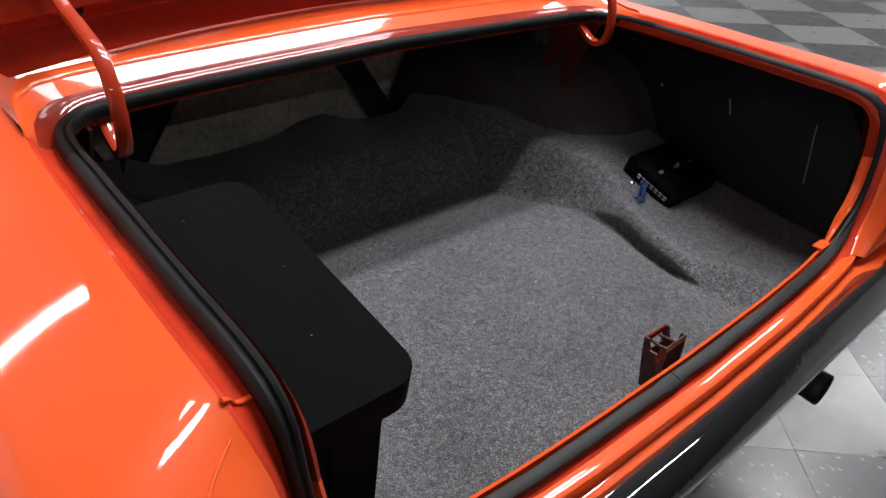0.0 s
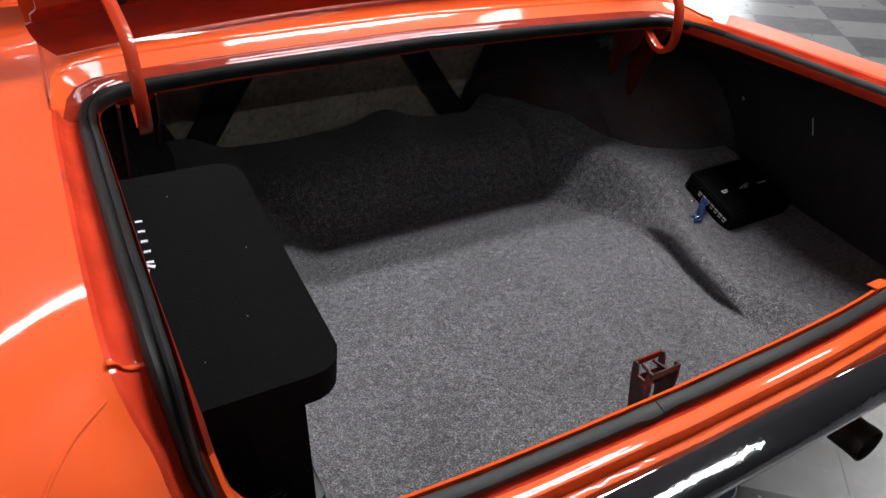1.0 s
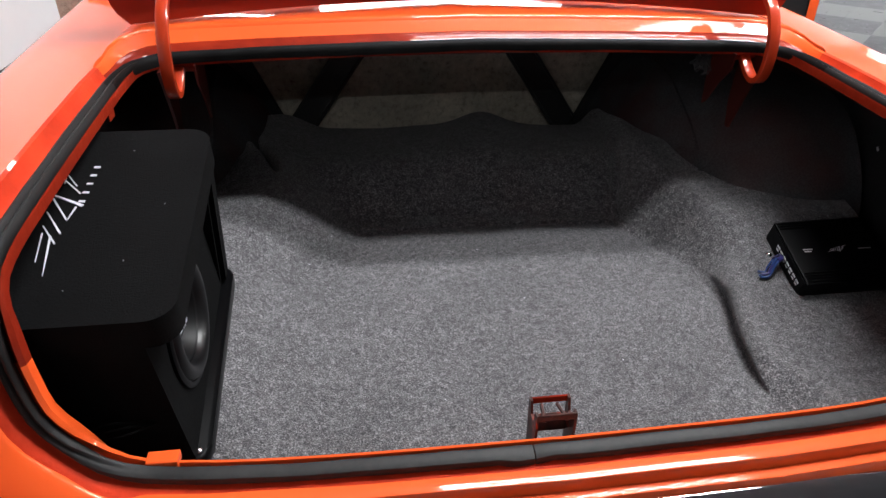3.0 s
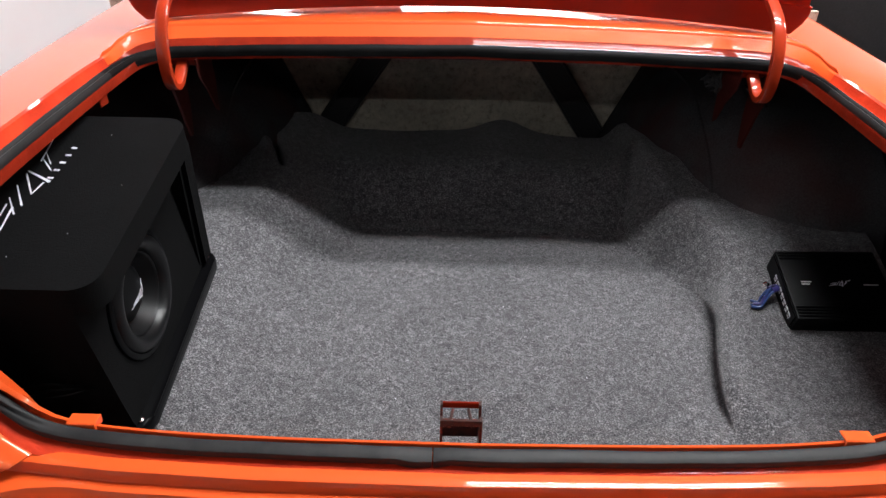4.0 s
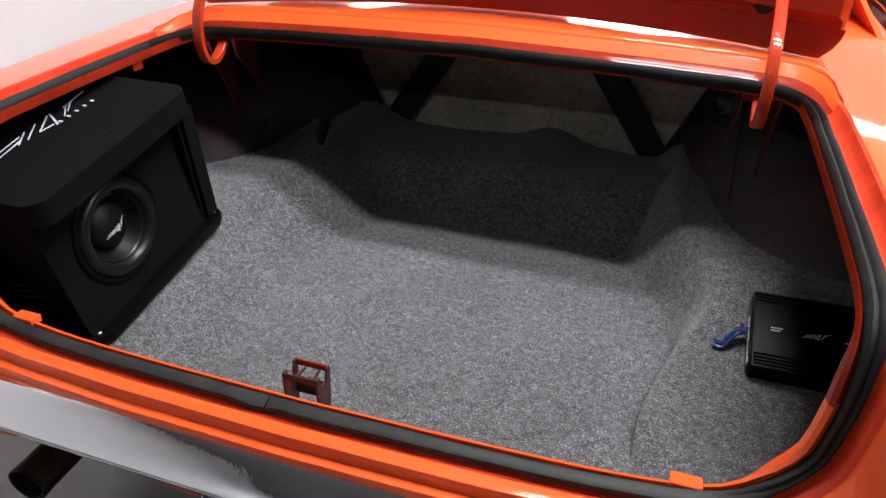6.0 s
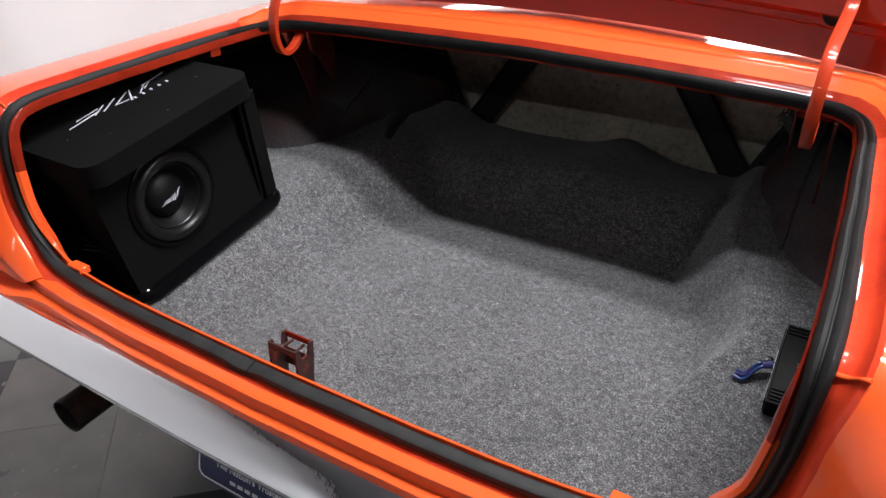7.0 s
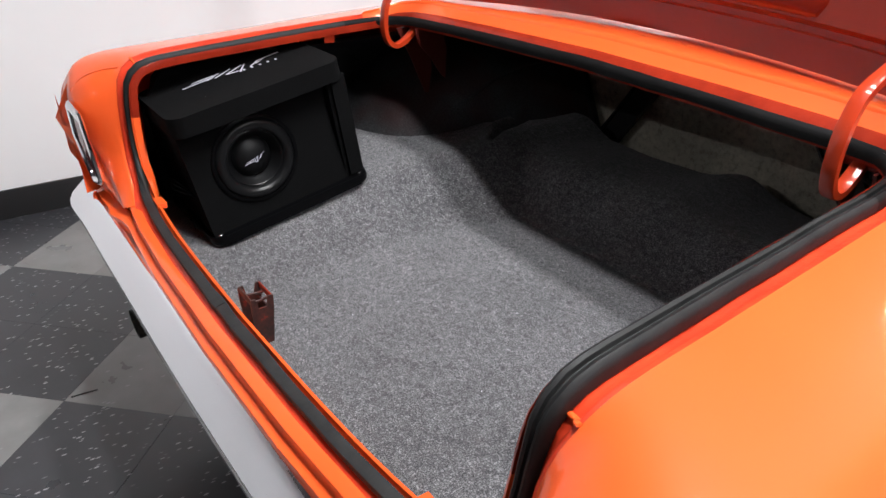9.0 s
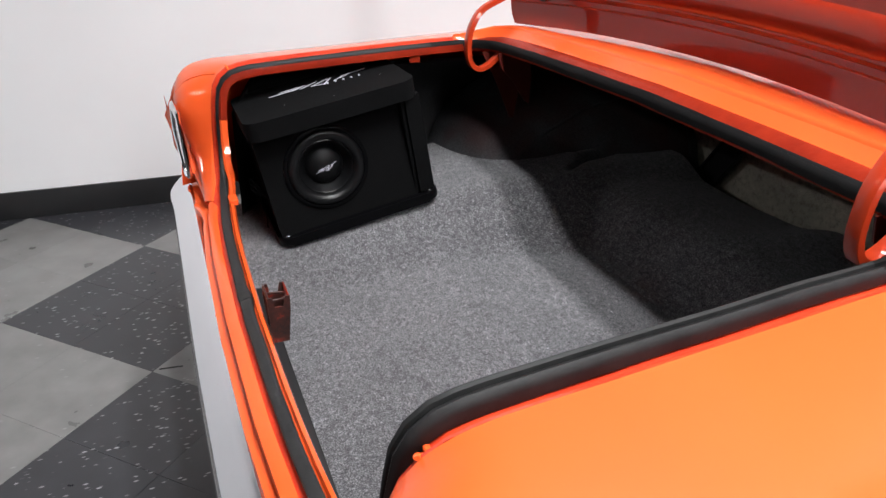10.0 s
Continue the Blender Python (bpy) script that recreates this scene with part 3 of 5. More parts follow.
def build_quarter(s):
    """Wing and rear corner in one sweep from the opening's edge out to the belt line and the tail's edge."""
    half = [i for i in range(NL) if EDGE[i].x > 0 and EDGE[i].y < 0.70 and LOOP[i].x > 0.50]
    side = [i for i in half if LOOP[i].z > 0.862]
    side.sort(key=lambda i: EDGE[i].y)
    rear = sorted([i for i in half if LOOP[i].z <= 0.862])[::-1]
    low = EDGE[side[0]].y

    def edge_at(y):
        for a, b in zip(side, side[1:]):
            if EDGE[a].y <= y <= EDGE[b].y:
                t = (y - EDGE[a].y) / max(1e-6, EDGE[b].y - EDGE[a].y)
                return EDGE[a].lerp(EDGE[b], t)
        return EDGE[side[0]].copy()

    belt = [(b.y, b.x) for b in spline(BELT, 160)[::-1]]

    def belt_at(y):
        return V((ramp(y, belt), y, 0.742))
    tail = spline(TAIL, len(rear) + 1)[1:]
    cols = []
    front = edge_at(0.60)
    for y in (1.6, 1.2, 0.95, 0.8, 0.7):                         # forward of the opening
        cols.append((V((front.x - 0.003, y, front.z + 0.035 * (y - 0.6))), belt_at(y + 0.0), 0.0))
    for k in range(41):
        y = 0.60 + (low - 0.60) * k / 40
        e = edge_at(y)
        cols.append((e, belt_at(y - (low + 0.066) * smooth(0.40, low, y) if y > low else -0.066), 0.0))
    for k, i in enumerate(rear):
        cols.append((EDGE[i], tail[k], (k + 1) / len(rear)))
    rows = []
    for e, c, r in cols:
        # top: level off the edge, then roll down the flank; rear: flat across to the tail edge
        k = smooth(0.0, 0.30, r)
        p1 = e + (V((0.105, 0.0, 0.012)) * (1 - k) + (V((0.4 * (c.x - e.x), 0.35 * (c.y - e.y) - 0.012, 0.25 * (c.z - e.z)))) * k)
        p2 = c + (V((-0.006, 0.012, 0.168)) * (1 - k) + (V((-0.35 * (c.x - e.x), -0.30 * (c.y - e.y) - 0.010, -0.25 * (c.z - e.z)))) * k)
        swell = smooth(0.0, 0.10, r) * (1 - smooth(0.16, 0.42, r)) if r > 0 else 0.0
        p1 = p1 + V((0.0, -0.150, 0.070)) * swell
        fold = V((min(0.786 + 0.035 * smooth(0.35, 1.2, e.y), c.x - 0.03), e.y + 0.7 * (c.y - e.y), e.z - 0.018))
        row = []
        for j in range(29):
            t = j / 28
            p = e * (1 - t) ** 3 + p1 * (3 * t * (1 - t) ** 2) + p2 * (3 * t * t * (1 - t)) + c * t ** 3
            if j <= 15:
                u = j / 15
                q = e.lerp(fold, u) + V((0, 0, 0.002 * math.sin(math.pi * u)))
            else:
                u = (j - 15) / 13
                a, b = fold + V((0.030, 0, -0.020)), c + V((0.004, 0, 0.085))
                q = fold * (1 - u) ** 3 + a * (3 * u * (1 - u) ** 2) + b * (3 * u * u * (1 - u)) + c * u ** 3
            p = q.lerp(p, k)
            if 0 < j < 28 and r > 0.10:                           # hollow for the lamp
                p.y += 0.010 * smooth(0.10, 0.3, r) * (1 - smooth(0.75, 0.95, r)) * smooth(0.55, 0.75, t) * (1 - smooth(0.86, 0.98, t))
            row.append(V((s * p.x, p.y, p.z)))
        if r <= 0.0:                                              # flank below the belt
            for o, f in ((-0.002, 0.055), (-0.012, 0.15), (-0.035, 0.335), (-0.05, 0.585), (-0.045, 0.79), (-0.08, 1.0)):
                z = 0.742 - f * (0.482 - 0.33 * (1 - smooth(0.02, 0.30, c.y)))
                row.append(V((s * (c.x + o), c.y + (0.03 if c.y < 0.1 else 0) * (0.742 - z) / 0.3, z)))
        else:
            last = row[-1]
            row += [last + V((0, 0.003 * q, -0.017 * q * (1 - 0.8 * r))) for q in range(1, 7)]
        rows.append(row)
    bm = grid(rows)
    inner = [v for v in bm.verts if not v.is_boundary]
    for _ in range(6):
        bmesh.ops.smooth_vert(bm, verts=inner, factor=0.5, use_axis_x=True, use_axis_y=True, use_axis_z=True)
    skin = BVHTree.FromBMesh(bm)
    part("quarter_panel", solid(bm, 0.002), PAINT, car, "glossy orange rear wing and rear corner")
    # pressed bead over the lamp and the cut-off tail face that carries it
    bead = [skin.find_nearest(V((s * x, y, z)))[0] for x, y, z in ((0.722, -0.034, 0.815), (0.705, -0.014, 0.848), (0.676, 0.014, 0.872), (0.648, 0.040, 0.880))]
    if s < 0:
        part("pressed_bead", tube(spline(bead, 24), 0.0018, 8), PAINT, car)
    face = [(0.750, -0.040, 0.826), (0.800, -0.069, 0.745), (0.735, -0.050, 0.682), (0.662, -0.030, 0.640), (0.690, -0.026, 0.690), (0.722, -0.026, 0.770), (0.735, -0.030, 0.800)]
    bm = bmesh.new()
    a = [bm.verts.new((s * x, y, z)) for x, y, z in face]
    b = [bm.verts.new((s * x, y + 0.03, z)) for x, y, z in face]
    bm.faces.new(a)
    for k in range(len(a)):
        bm.faces.new([a[k], a[(k + 1) % len(a)], b[(k + 1) % len(a)], b[k]])
    part("tail_face", bm, PAINT, car, "orange tail face round the lamp", soft=False)


for s in (-1, 1):
    build_quarter(s)


def build_tail_lamp(s):
    """A slanted lamp in a chrome bezel."""
    corners = [V(p) for p in ((-0.706, -0.052, 0.796), (-0.645, -0.044, 0.778), (-0.618, -0.040, 0.700), (-0.606, -0.036, 0.655), (-0.642, -0.042, 0.648), (-0.692, -0.052, 0.735))]
    path = []
    for a, b in zip(corners, corners[1:] + corners[:1]):
        path += [a.lerp(b, 0.06), a.lerp(b, 0.2), a.lerp(b, 0.5), a.lerp(b, 0.8), a.lerp(b, 0.94)]
    bez = part("tail_lamp", tube([V((p.x * -s if s > 0 else p.x, p.y, p.z)) for p in path], 0.0075, 8, True, flat=(1.3, 0.8), up=V((0, -1, 0.2))), CHROME, car, "chrome-framed tail lamp with a dull red lens")
    c = sum(path, V()) / len(path)
    rows = [[p.lerp(c, t) + V((0, -0.004 * math.sin(math.pi * 0.5 * t), 0)) for p in path] for t in (0.0, 0.35, 0.7, 0.97)]
    rows = [[V((p.x * -s if s > 0 else p.x, p.y, p.z)) for p in r] for r in rows]
    part("lens", grid(rows, True), LENS, bez, "dull red lamp lens")


for s in (-1, 1):
    build_tail_lamp(s)


def sill_y(x):
    x = abs(x)
    return ramp(x, [(0, 0.003), (0.25, 0.007), (0.42, 0.016), (0.52, 0.026), (0.70, 0.03), (0.85, 0.04)])


def build_rear_panel():
    prof = [(-0.016, -0.0130), (-0.020, -0.0130), (-0.0335, -0.0133), (-0.0348, -0.0142), (-0.0350, -0.0165), (-0.0330, -0.0300), (-0.0345, -0.0330), (-0.0450, -0.0338), (-0.0472, -0.0350), (-0.0478, -0.0375), (-0.046, -0.075), (0.0, -0.09), (0.012, -0.20), (0.02, -0.26)]
    rows = []
    for i in range(241):
        x = -0.78 + 1.56 * i / 240
        k = smooth(0.5, 0.62, abs(x))
        w = 0.0008 * noise.noise(V((x * 9, 0, 3)))
        j = smooth(0.46, 0.58, abs(x))
        rows.append([V((x, (sill_y(x) + a * (1 - 0.5 * k)) * (1 - (j if 6 < q < 11 else 0)) + (-0.038 + a + 0.0478) * (j if 6 < q < 11 else 0) + w, 0.632 + b - 0.012 * k + (0.0009 * noise.noise(V((x * 55, 4, 1))) if q in (8, 9) else 0))) for q, (a, b) in enumerate(prof)])
    rp = part("rear_panel", solid(grid(rows), 0.003), PAINT, car, "orange rear panel with a pressed step above the bumper")
    # runs of paint dried along the lower ledge
    bm = bmesh.new()
    x = -0.50
    while x < 0.52:
        k = smooth(0.5, 0.62, abs(x))
        r = random.uniform(0.0009, 0.0019)
        m = Matrix.Translation((x, sill_y(x) - 0.0464 * (1 - 0.5 * k) + random.uniform(-0.001, 0.002), 0.632 - 0.0352 - 0.012 * k)) @ Matrix.Diagonal((random.uniform(1.2, 2.8), 1.0, 0.9, 1))
        bmesh.ops.create_icosphere(bm, subdivisions=2, radius=r, matrix=m)
        x += random.uniform(0.008, 0.034)
    tagged(part("paint_runs", bm, PAINT, rp, "glossy beads of dried paint"), kind="stuff")


build_rear_panel()


def build_bumper():
    prof = [(-0.007, 0.575), (-0.005, 0.582), (-0.002, 0.5862), (0.003, 0.5874), (0.009, 0.5852), (0.019, 0.5765), (0.033, 0.5630), (0.044, 0.5520), (0.0480, 0.5465), (0.0490, 0.541), (0.046, 0.535), (0.038, 0.530), (0.026, 0.527), (0.018, 0.526), (0.018, 0.531), (0.036, 0.537), (0.042, 0.548), (0.030, 0.562), (0.0, 0.574)]
    path = spline([(-0.83, 0.34, 0), (-0.845, 0.2, 0), (-0.845, 0.08, 0), (-0.825, 0.0, 0), (-0.775, -0.032, 0), (-0.65, -0.033, 0), (-0.4, -0.036, 0), (0, -0.040, 0), (0.4, -0.036, 0), (0.65, -0.033, 0), (0.775, -0.032, 0), (0.825, 0.0, 0), (0.845, 0.08, 0), (0.845, 0.2, 0), (0.83, 0.34, 0)], 150)
    rows = []
    for i, p in enumerate(path):
        d = (path[min(149, i + 1)] - path[max(0, i - 1)]).normalized()
        n = V((d.y, -d.x, 0))
        wing = smooth(0.70, 0.83, abs(p.x))
        rows.append([p + n * (a * (1 + 0.10 * wing)) + V((0, 0, z + wing * 0.016 * (z - 0.5) / 0.08)) for a, z in prof])
    bp = part("bumper", grid(rows, True), CHROME, car, "chrome rear bumper with scuffs and hazy patches")
    for x in (-0.62, -0.33, 0.33, 0.62):
        part("bumper_bolt", lathe([(0.0, 0.006), (0.006, 0.005), (0.010, 0.002), (0.011, 0.0)], 14, m=pose(x, -0.060, 0.526, 150)), CHROME, bp)
    bm = box(1.2, 0.03, 0.09, pose(0, 0.06, 0.43), 0.008)
    part("bumper_bracket", bm, DARK_STEEL, bp)


build_bumper()


def build_deck():
    """The panel between the opening and the rear window."""
    front = [EDGE[i] for i in range(NL) if EDGE[i].y > 0.60]
    front.sort(key=lambda p: p.x)
    rows = []
    for d in (0.0, 0.0015, 0.003, 0.005, 0.008, 0.012, 0.018, 0.035, 0.06, 0.12, 0.2, 0.3, 0.42):
        row = []
        for p in front:
            y = p.y + d + (0.776 - p.y) * smooth(0, 0.06, d)
            row.append(V((p.x, y, p.z + 0.008 * (1 - math.exp(-d / 0.0035)) + 0.03 * d - (0.004 * abs(p.x / 0.6) ** 2) * smooth(0, 0.05, d))))
        rows.append(row)
    part("deck_panel", solid(grid(rows), 0.002), PAINT, car, "orange panel between boot opening and rear window")
    # rear window and roof beyond the lid
    rows = []
    for k in range(8):
        t = k / 7
        rows.append([V((x * (0.70 - 0.10 * t), 1.10 + 0.55 * t + 0.05 * (1 - x * x), 0.985 + 0.36 * t - 0.10 * t * t)) for x in [-1 + i / 8 for i in range(17)]])
    win = part("rear_window", solid(grid(rows), 0.004), GLASS_DARK, car, "dark rear window glass")
    part("window_trim", tube([V((x * 0.70, 1.085 + 0.05 * (1 - x * x), 0.990)) for x in [-1 + i / 10 for i in range(21)]], 0.008, 8), CHROME, win)
    rows = []
    for k in range(9):
        t = k / 8
        rows.append([V((x * 0.66, 1.65 + 1.2 * t, 1.235 + 0.11 * math.sin(math.pi * (0.25 + 0.6 * t)) - 0.03 * x * x)) for x in [-1 + i / 8 for i in range(17)]])
    part("roof", solid(grid(rows), 0.003), PAINT, car, "orange roof")
    for s in (-1, 1):
        rows = []
        for k in range(6):
            t = k / 5
            rows.append([V((s * (0.80 - 0.16 * t - 0.02 * q), 1.12 + 0.5 * t + 0.45 * q * (1 - 0.3 * t), z_in(1.0) - 0.02 + 0.29 * t)) for q in (0, 0.5, 1)])
        part("roof_pillar", solid(grid(rows), 0.01), PAINT, car)


build_deck()

LID_UP = V((0, 0.03, 1.0)).normalized()


def lid_edge(x):
    k = (x / 0.65) ** 2
    return V((x, 0.850 - 0.075 * k, 0.986 - 0.024 * k))


def build_lid():
    out = LID_UP.cross(V((1, 0, 0))).normalized()      # away from the boot
    n = 26
    def panel(off, s0, s1, steps, shrink=0.0, bulge=0.0):
        rows = []
        for j in range(steps + 1):
            s = s0 + (s1 - s0) * j / steps
            row = []
            for i in range(n + 1):
                f = -1 + 2 * i / n
                w = 0.645 - shrink - 0.045 * (1 - math.sqrt(max(0.0, 1 - max(0.0, 1 - s / 0.06) ** 2)))
                row.append(lid_edge(f * 0.645) * 1.0 + V((f * (w - 0.645), 0, 0)) + LID_UP * s + out * (off + bulge * (1 - f * f)))
            rows.append(row)
        return rows
    lid = part("boot_lid", grid([panel(0.0, 0.004, 0.60, 16)[0]] + panel(0.012, 0.0, 0.60, 16, bulge=0.02)), PAINT, car, "raised orange boot lid")
    rows = [panel(0.004, 0.002, 0.02, 1)[0]] + panel(0.0, 0.003, 0.05, 3) + panel(-0.006, 0.055, 0.065, 1, 0.01) + panel(-0.022, 0.075, 0.30, 5, 0.02) + panel(-0.006, 0.31, 0.56, 4, 0.03) + panel(0.0, 0.57, 0.598, 3)
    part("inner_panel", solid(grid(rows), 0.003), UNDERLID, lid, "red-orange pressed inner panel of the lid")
    # tail lip, which hangs down over the sill when the lid is shut
    lip = V((0, -0.992, -0.127))
    rows = []
    for a, b in ((0.0, 0.0), (0.014, 0.006), (0.020, 0.014), (0.021, 0.02), (0.018, 0.026), (0.004, 0.02), (0.0, 0.014), (-0.012, 0.012)):
        rows.append([lid_edge(f * 0.645) + V((-f * 0.02, 0, 0)) + LID_UP * (0.598 + a) + lip * b for f in [-1 + 2 * i / n for i in range(n + 1)]])
    part("tail_lip", grid(rows), PAINT, lid, "orange rear lip of the raised lid")
    # raised beads
    for x0, x1, s in ((-0.38, 0.38, 0.105),):
        rows = []
        for k in range(9):
            a = math.pi * k / 8
            h, r = 0.014 * math.sin(a), 0.03 * math.cos(a)
            row = []
            for i in range(41):
                f = i / 40
                x = x0 + (x1 - x0) * f
                e = math.sqrt(max(0.0, 1 - max(0.0, abs(x) - (x1 - 0.03)) ** 2 / 0.03 ** 2))
                row.append(lid_edge(x) + LID_UP * (s + r * e) + out * (-0.0225 - h * e))
            rows.append(row)
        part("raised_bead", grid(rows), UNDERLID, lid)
    for x in (-0.51, 0.51):
        m = Matrix.Translation(lid_edge(x) + LID_UP * 0.072 - out * 0.018) @ V((0, 0, 1)).rotation_difference(-out).to_matrix().to_4x4()
        part("rubber_plug", lathe([(0.0, 0.003), (0.010, 0.004), (0.017, 0.002), (0.018, -0.002)], 20, m=m), RUBBER, lid, "round black rubber plug")
    return lid


build_lid()


def build_hinge(s):
    x = s * 0.525
    pts = [(x, 0.690, 0.905), (x, 0.664, 0.884), (x, 0.641, 0.875), (x, 0.621, 0.883), (x, 0.610, 0.906), (x, 0.608, 0.938), (x, 0.615, 0.974), (x, 0.640, 1.010), (x + s * 0.003, 0.695, 1.036), (x + s * 0.006, 0.752, 1.062), (x + s * 0.008, 0.764, 1.115), (x + s * 0.008, 0.735, 1.19)]
    path = spline(pts, 60)
    rows = []
    for i, p in enumerate(path):
        d = (path[min(59, i + 1)] - path[max(0, i - 1)]).normalized()
        nrm = V((1, 0, 0)).cross(d).normalized()
        w, h = 0.0095, 0.0062
        ring = []
        for a, b in ((-1, -0.8), (-0.8, -1), (0.8, -1), (1, -0.8), (1, 0.8), (0.8, 1), (-0.8, 1), (-1, 0.8)):
            ring.append(p + V((1, 0, 0)) * (a * w) + nrm * (b * h))
        rows.append(ring)
    bm = grid(rows, True)
    bm.verts.ensure_lookup_table()
    bm.faces.new(bm.verts[:8][::-1])
    bm.faces.new(bm.verts[-8:])
    h = part("hinge_arm", bm, HINGE, car, "orange gooseneck lid hinge with worn paint runs, darkened for shade")
    # pivot bracket below the deck
    br = [(0.672, 0.915), (0.752, 0.915), (0.766, 0.86), (0.764, 0.79), (0.750, 0.80), (0.718, 0.845), (0.682, 0.88)]
    bm = prism([(a, b) for a, b in br], 0.003, bevel=0.0)
    m = Matrix(((0, 0, 1, x - s * 0.028), (1, 0, 0, 0), (0, 1, 0, 0), (0, 0, 0, 1)))
    bmesh.ops.transform(bm, matrix=m, verts=bm.verts[:])
    bm2 = prism([(0.658, 0.908), (0.752, 0.915), (0.762, 0.80), (0.754, 0.742), (0.744, 0.742), (0.700, 0.835)], 0.005, bm=bm, m=Matrix(((0, 0, 1, x + s * 0.030), (1, 0, 0, 0), (0, 1, 0, 0), (0, 0, 0, 1))))
    part("hinge_bracket", bm2, BRACKET, car, "dull red hinge bracket under the deck")
    part("pivot_bolt", lathe([(0, 0.006), (0.006, 0.006), (0.009, 0.0), (0.009, -0.05)], 12, m=pose(x + 0.022, 0.705, 0.905, 0, 90)), JAMB, h)


for s in (-1, 1):
    build_hinge(s)


def build_stop(x, y, z, turn, k=1.0, mat=None):
    """A bent sheet tab that steadies the lid."""
    bm = box(0.036, 0.018, 0.003, pose(0, 0, 0.009), 0.001, 1)
    box(0.036, 0.003, 0.024, pose(0, -0.0085, -0.002), 0.001, 1, bm)
    box(0.003, 0.018, 0.011, pose(0.0165, 0, 0.004), 0.001, 1, bm)
    bmesh.ops.scale(bm, vec=(k, k, k), verts=bm.verts[:])
    part("lid_stop", bm, mat or PAINT, car, "bent orange metal tab", m=pose(x, y, z, 0, 0, turn))


build_stop(-0.472, 0.040, 0.632, 0)
build_stop(0.472, 0.040, 0.632, 0)
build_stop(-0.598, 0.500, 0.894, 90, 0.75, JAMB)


def build_latch():
    m = pose(-0.012, 0.050, 0.575)
    w, d, h, t = 0.048, 0.036, 0.084, 0.003
    side = [(-d * 0.36, 0), (d * 0.36, 0), (d * 0.5, h - 0.022), (d * 0.5, h), (d * 0.28, h), (d * 0.18, h - 0.018), (-d * 0.18, h - 0.018), (-d * 0.28, h), (-d * 0.5, h), (-d * 0.5, h - 0.022)]
    la = part("latch", box(w, d * 0.7, 0.003, pose(0, 0, 0.004), 0.001, 1), LATCH, car, "brown boot latch cage with chipped red paint", m=m)
    for sx in (-1, 1):
        part("side_plate", prism(side, t, m=Matrix(((0, 0, 1, sx * w / 2 - t / 2), (1, 0, 0, 0), (0, 1, 0, 0), (0, 0, 0, 1)))), LATCH, la)
        part("guide_bar", box(0.004, d * 0.9, 0.004, pose(sx * 0.012, 0, h - 0.012, 0, 0, sx * 8), 0.001, 1), LATCH, la)
        part("crossbar", box(w, t, 0.010, pose(0, sx * d * 0.45, h - 0.005), 0.001, 1), JAMB if sx > 0 else LATCH, la, "chipped red crossbar" if sx > 0 else "")
    part("back_web", box(w, t, 0.026, pose(0, d * 0.36, h - 0.040, -8), 0.001, 1), LATCH, la)


build_latch()


def build_pipes():
    for x, y in ((-0.459, -0.057), (0.424, -0.062)):
        bm = lathe([(0.028, 0.30), (0.031, 0.29), (0.032, 0.02), (0.0332, 0.004), (0.032, 0.0), (0.0300, 0.001), (0.0290, 0.02), (0.0290, 0.26)], 28, m=pose(x, y, 0.388, -90 + 4, 0, 0))
        part("tailpipe", bm, PIPE, car, "sooty steel tailpipe end")


build_pipes()


def words(text, size, m, mat, parent, name="lettering", align="CENTER"):
    cu = bpy.data.curves.new(name, "FONT")
    cu.body, cu.size, cu.align_x, cu.extrude = text, size, align, 0.0004
    tmp = bpy.data.objects.new(name, cu)
    scene.collection.objects.link(tmp)
    dg = bpy.context.evaluated_depsgraph_get()
    me = bpy.data.meshes.new_from_object(tmp.evaluated_get(dg))
    bpy.data.objects.remove(tmp)
    me.materials.clear()
    me.materials.append(mat)
    ob = new(name, me)
    ob.parent = parent
    ob.matrix_basis = m
    return ob


def build_plate():
    m = pose(-0.012, -0.012, 0.464, 90 - 12, 0, 0)
    pl = part("licence_plate", prism(rounded(0.306, 0.153, 0.018), 0.002, bevel=0.0005), PLATE_BLUE, car, "navy blue dealer plate with white border and lettering", m=m)
    rim_o, rim_i = rounded(0.296, 0.143, 0.015), rounded(0.290, 0.137, 0.012)
    bm = bmesh.new()
    a, b = [bm.verts.new((x, y, 0.0027)) for x, y in rim_o], [bm.verts.new((x, y, 0.0027)) for x, y in rim_i]
    for i in range(len(a)):
        bm.faces.new([a[i], a[(i + 1) % len(a)], b[(i + 1) % len(a)], b[i]])
    part("border", solid(bm, -0.0004), PLATE_WHITE, pl, soft=False)
    words("The Nation's Trusted Consignment", 0.0155, pose(0, -0.040, 0.0024), PLATE_WHITE, pl)
    bm = bmesh.new()
    for i in range(11):
        box(0.011, 0.006, 0.0008, pose(-0.075 + 0.0152 * i, -0.056, 0.0026), bm=bm)
    part("web_address_bar", bm, PLATE_WHITE, pl, soft=False)
    bm = bmesh.new()
    box(0.20, 0.026, 0.0008, pose(0, 0.005, 0.0026), bm=bm)
    part("dealer_mark", bm, PLATE_WHITE, pl, soft=False)


build_plate()


# ---------------------------------------------------------------- inside the boot
WING = ((0.0, 1.0), (0.25, 0.995), (0.55, 0.94), (0.82, 0.83), (0.97, 0.70), (1.0, 0.56), (0.985, 0.38), (0.95, 0.18), (0.90, 0.0))


def wing_x(y, z):
    """Inner face of the wing."""
    top = 0.852 + 0.02 * smooth(0.12, 0.2, y)
    return 0.640 + (width(y) - 0.705) * ramp((z - 0.45) / (top - 0.45), [(b, a) for a, b in WING[::-1]])


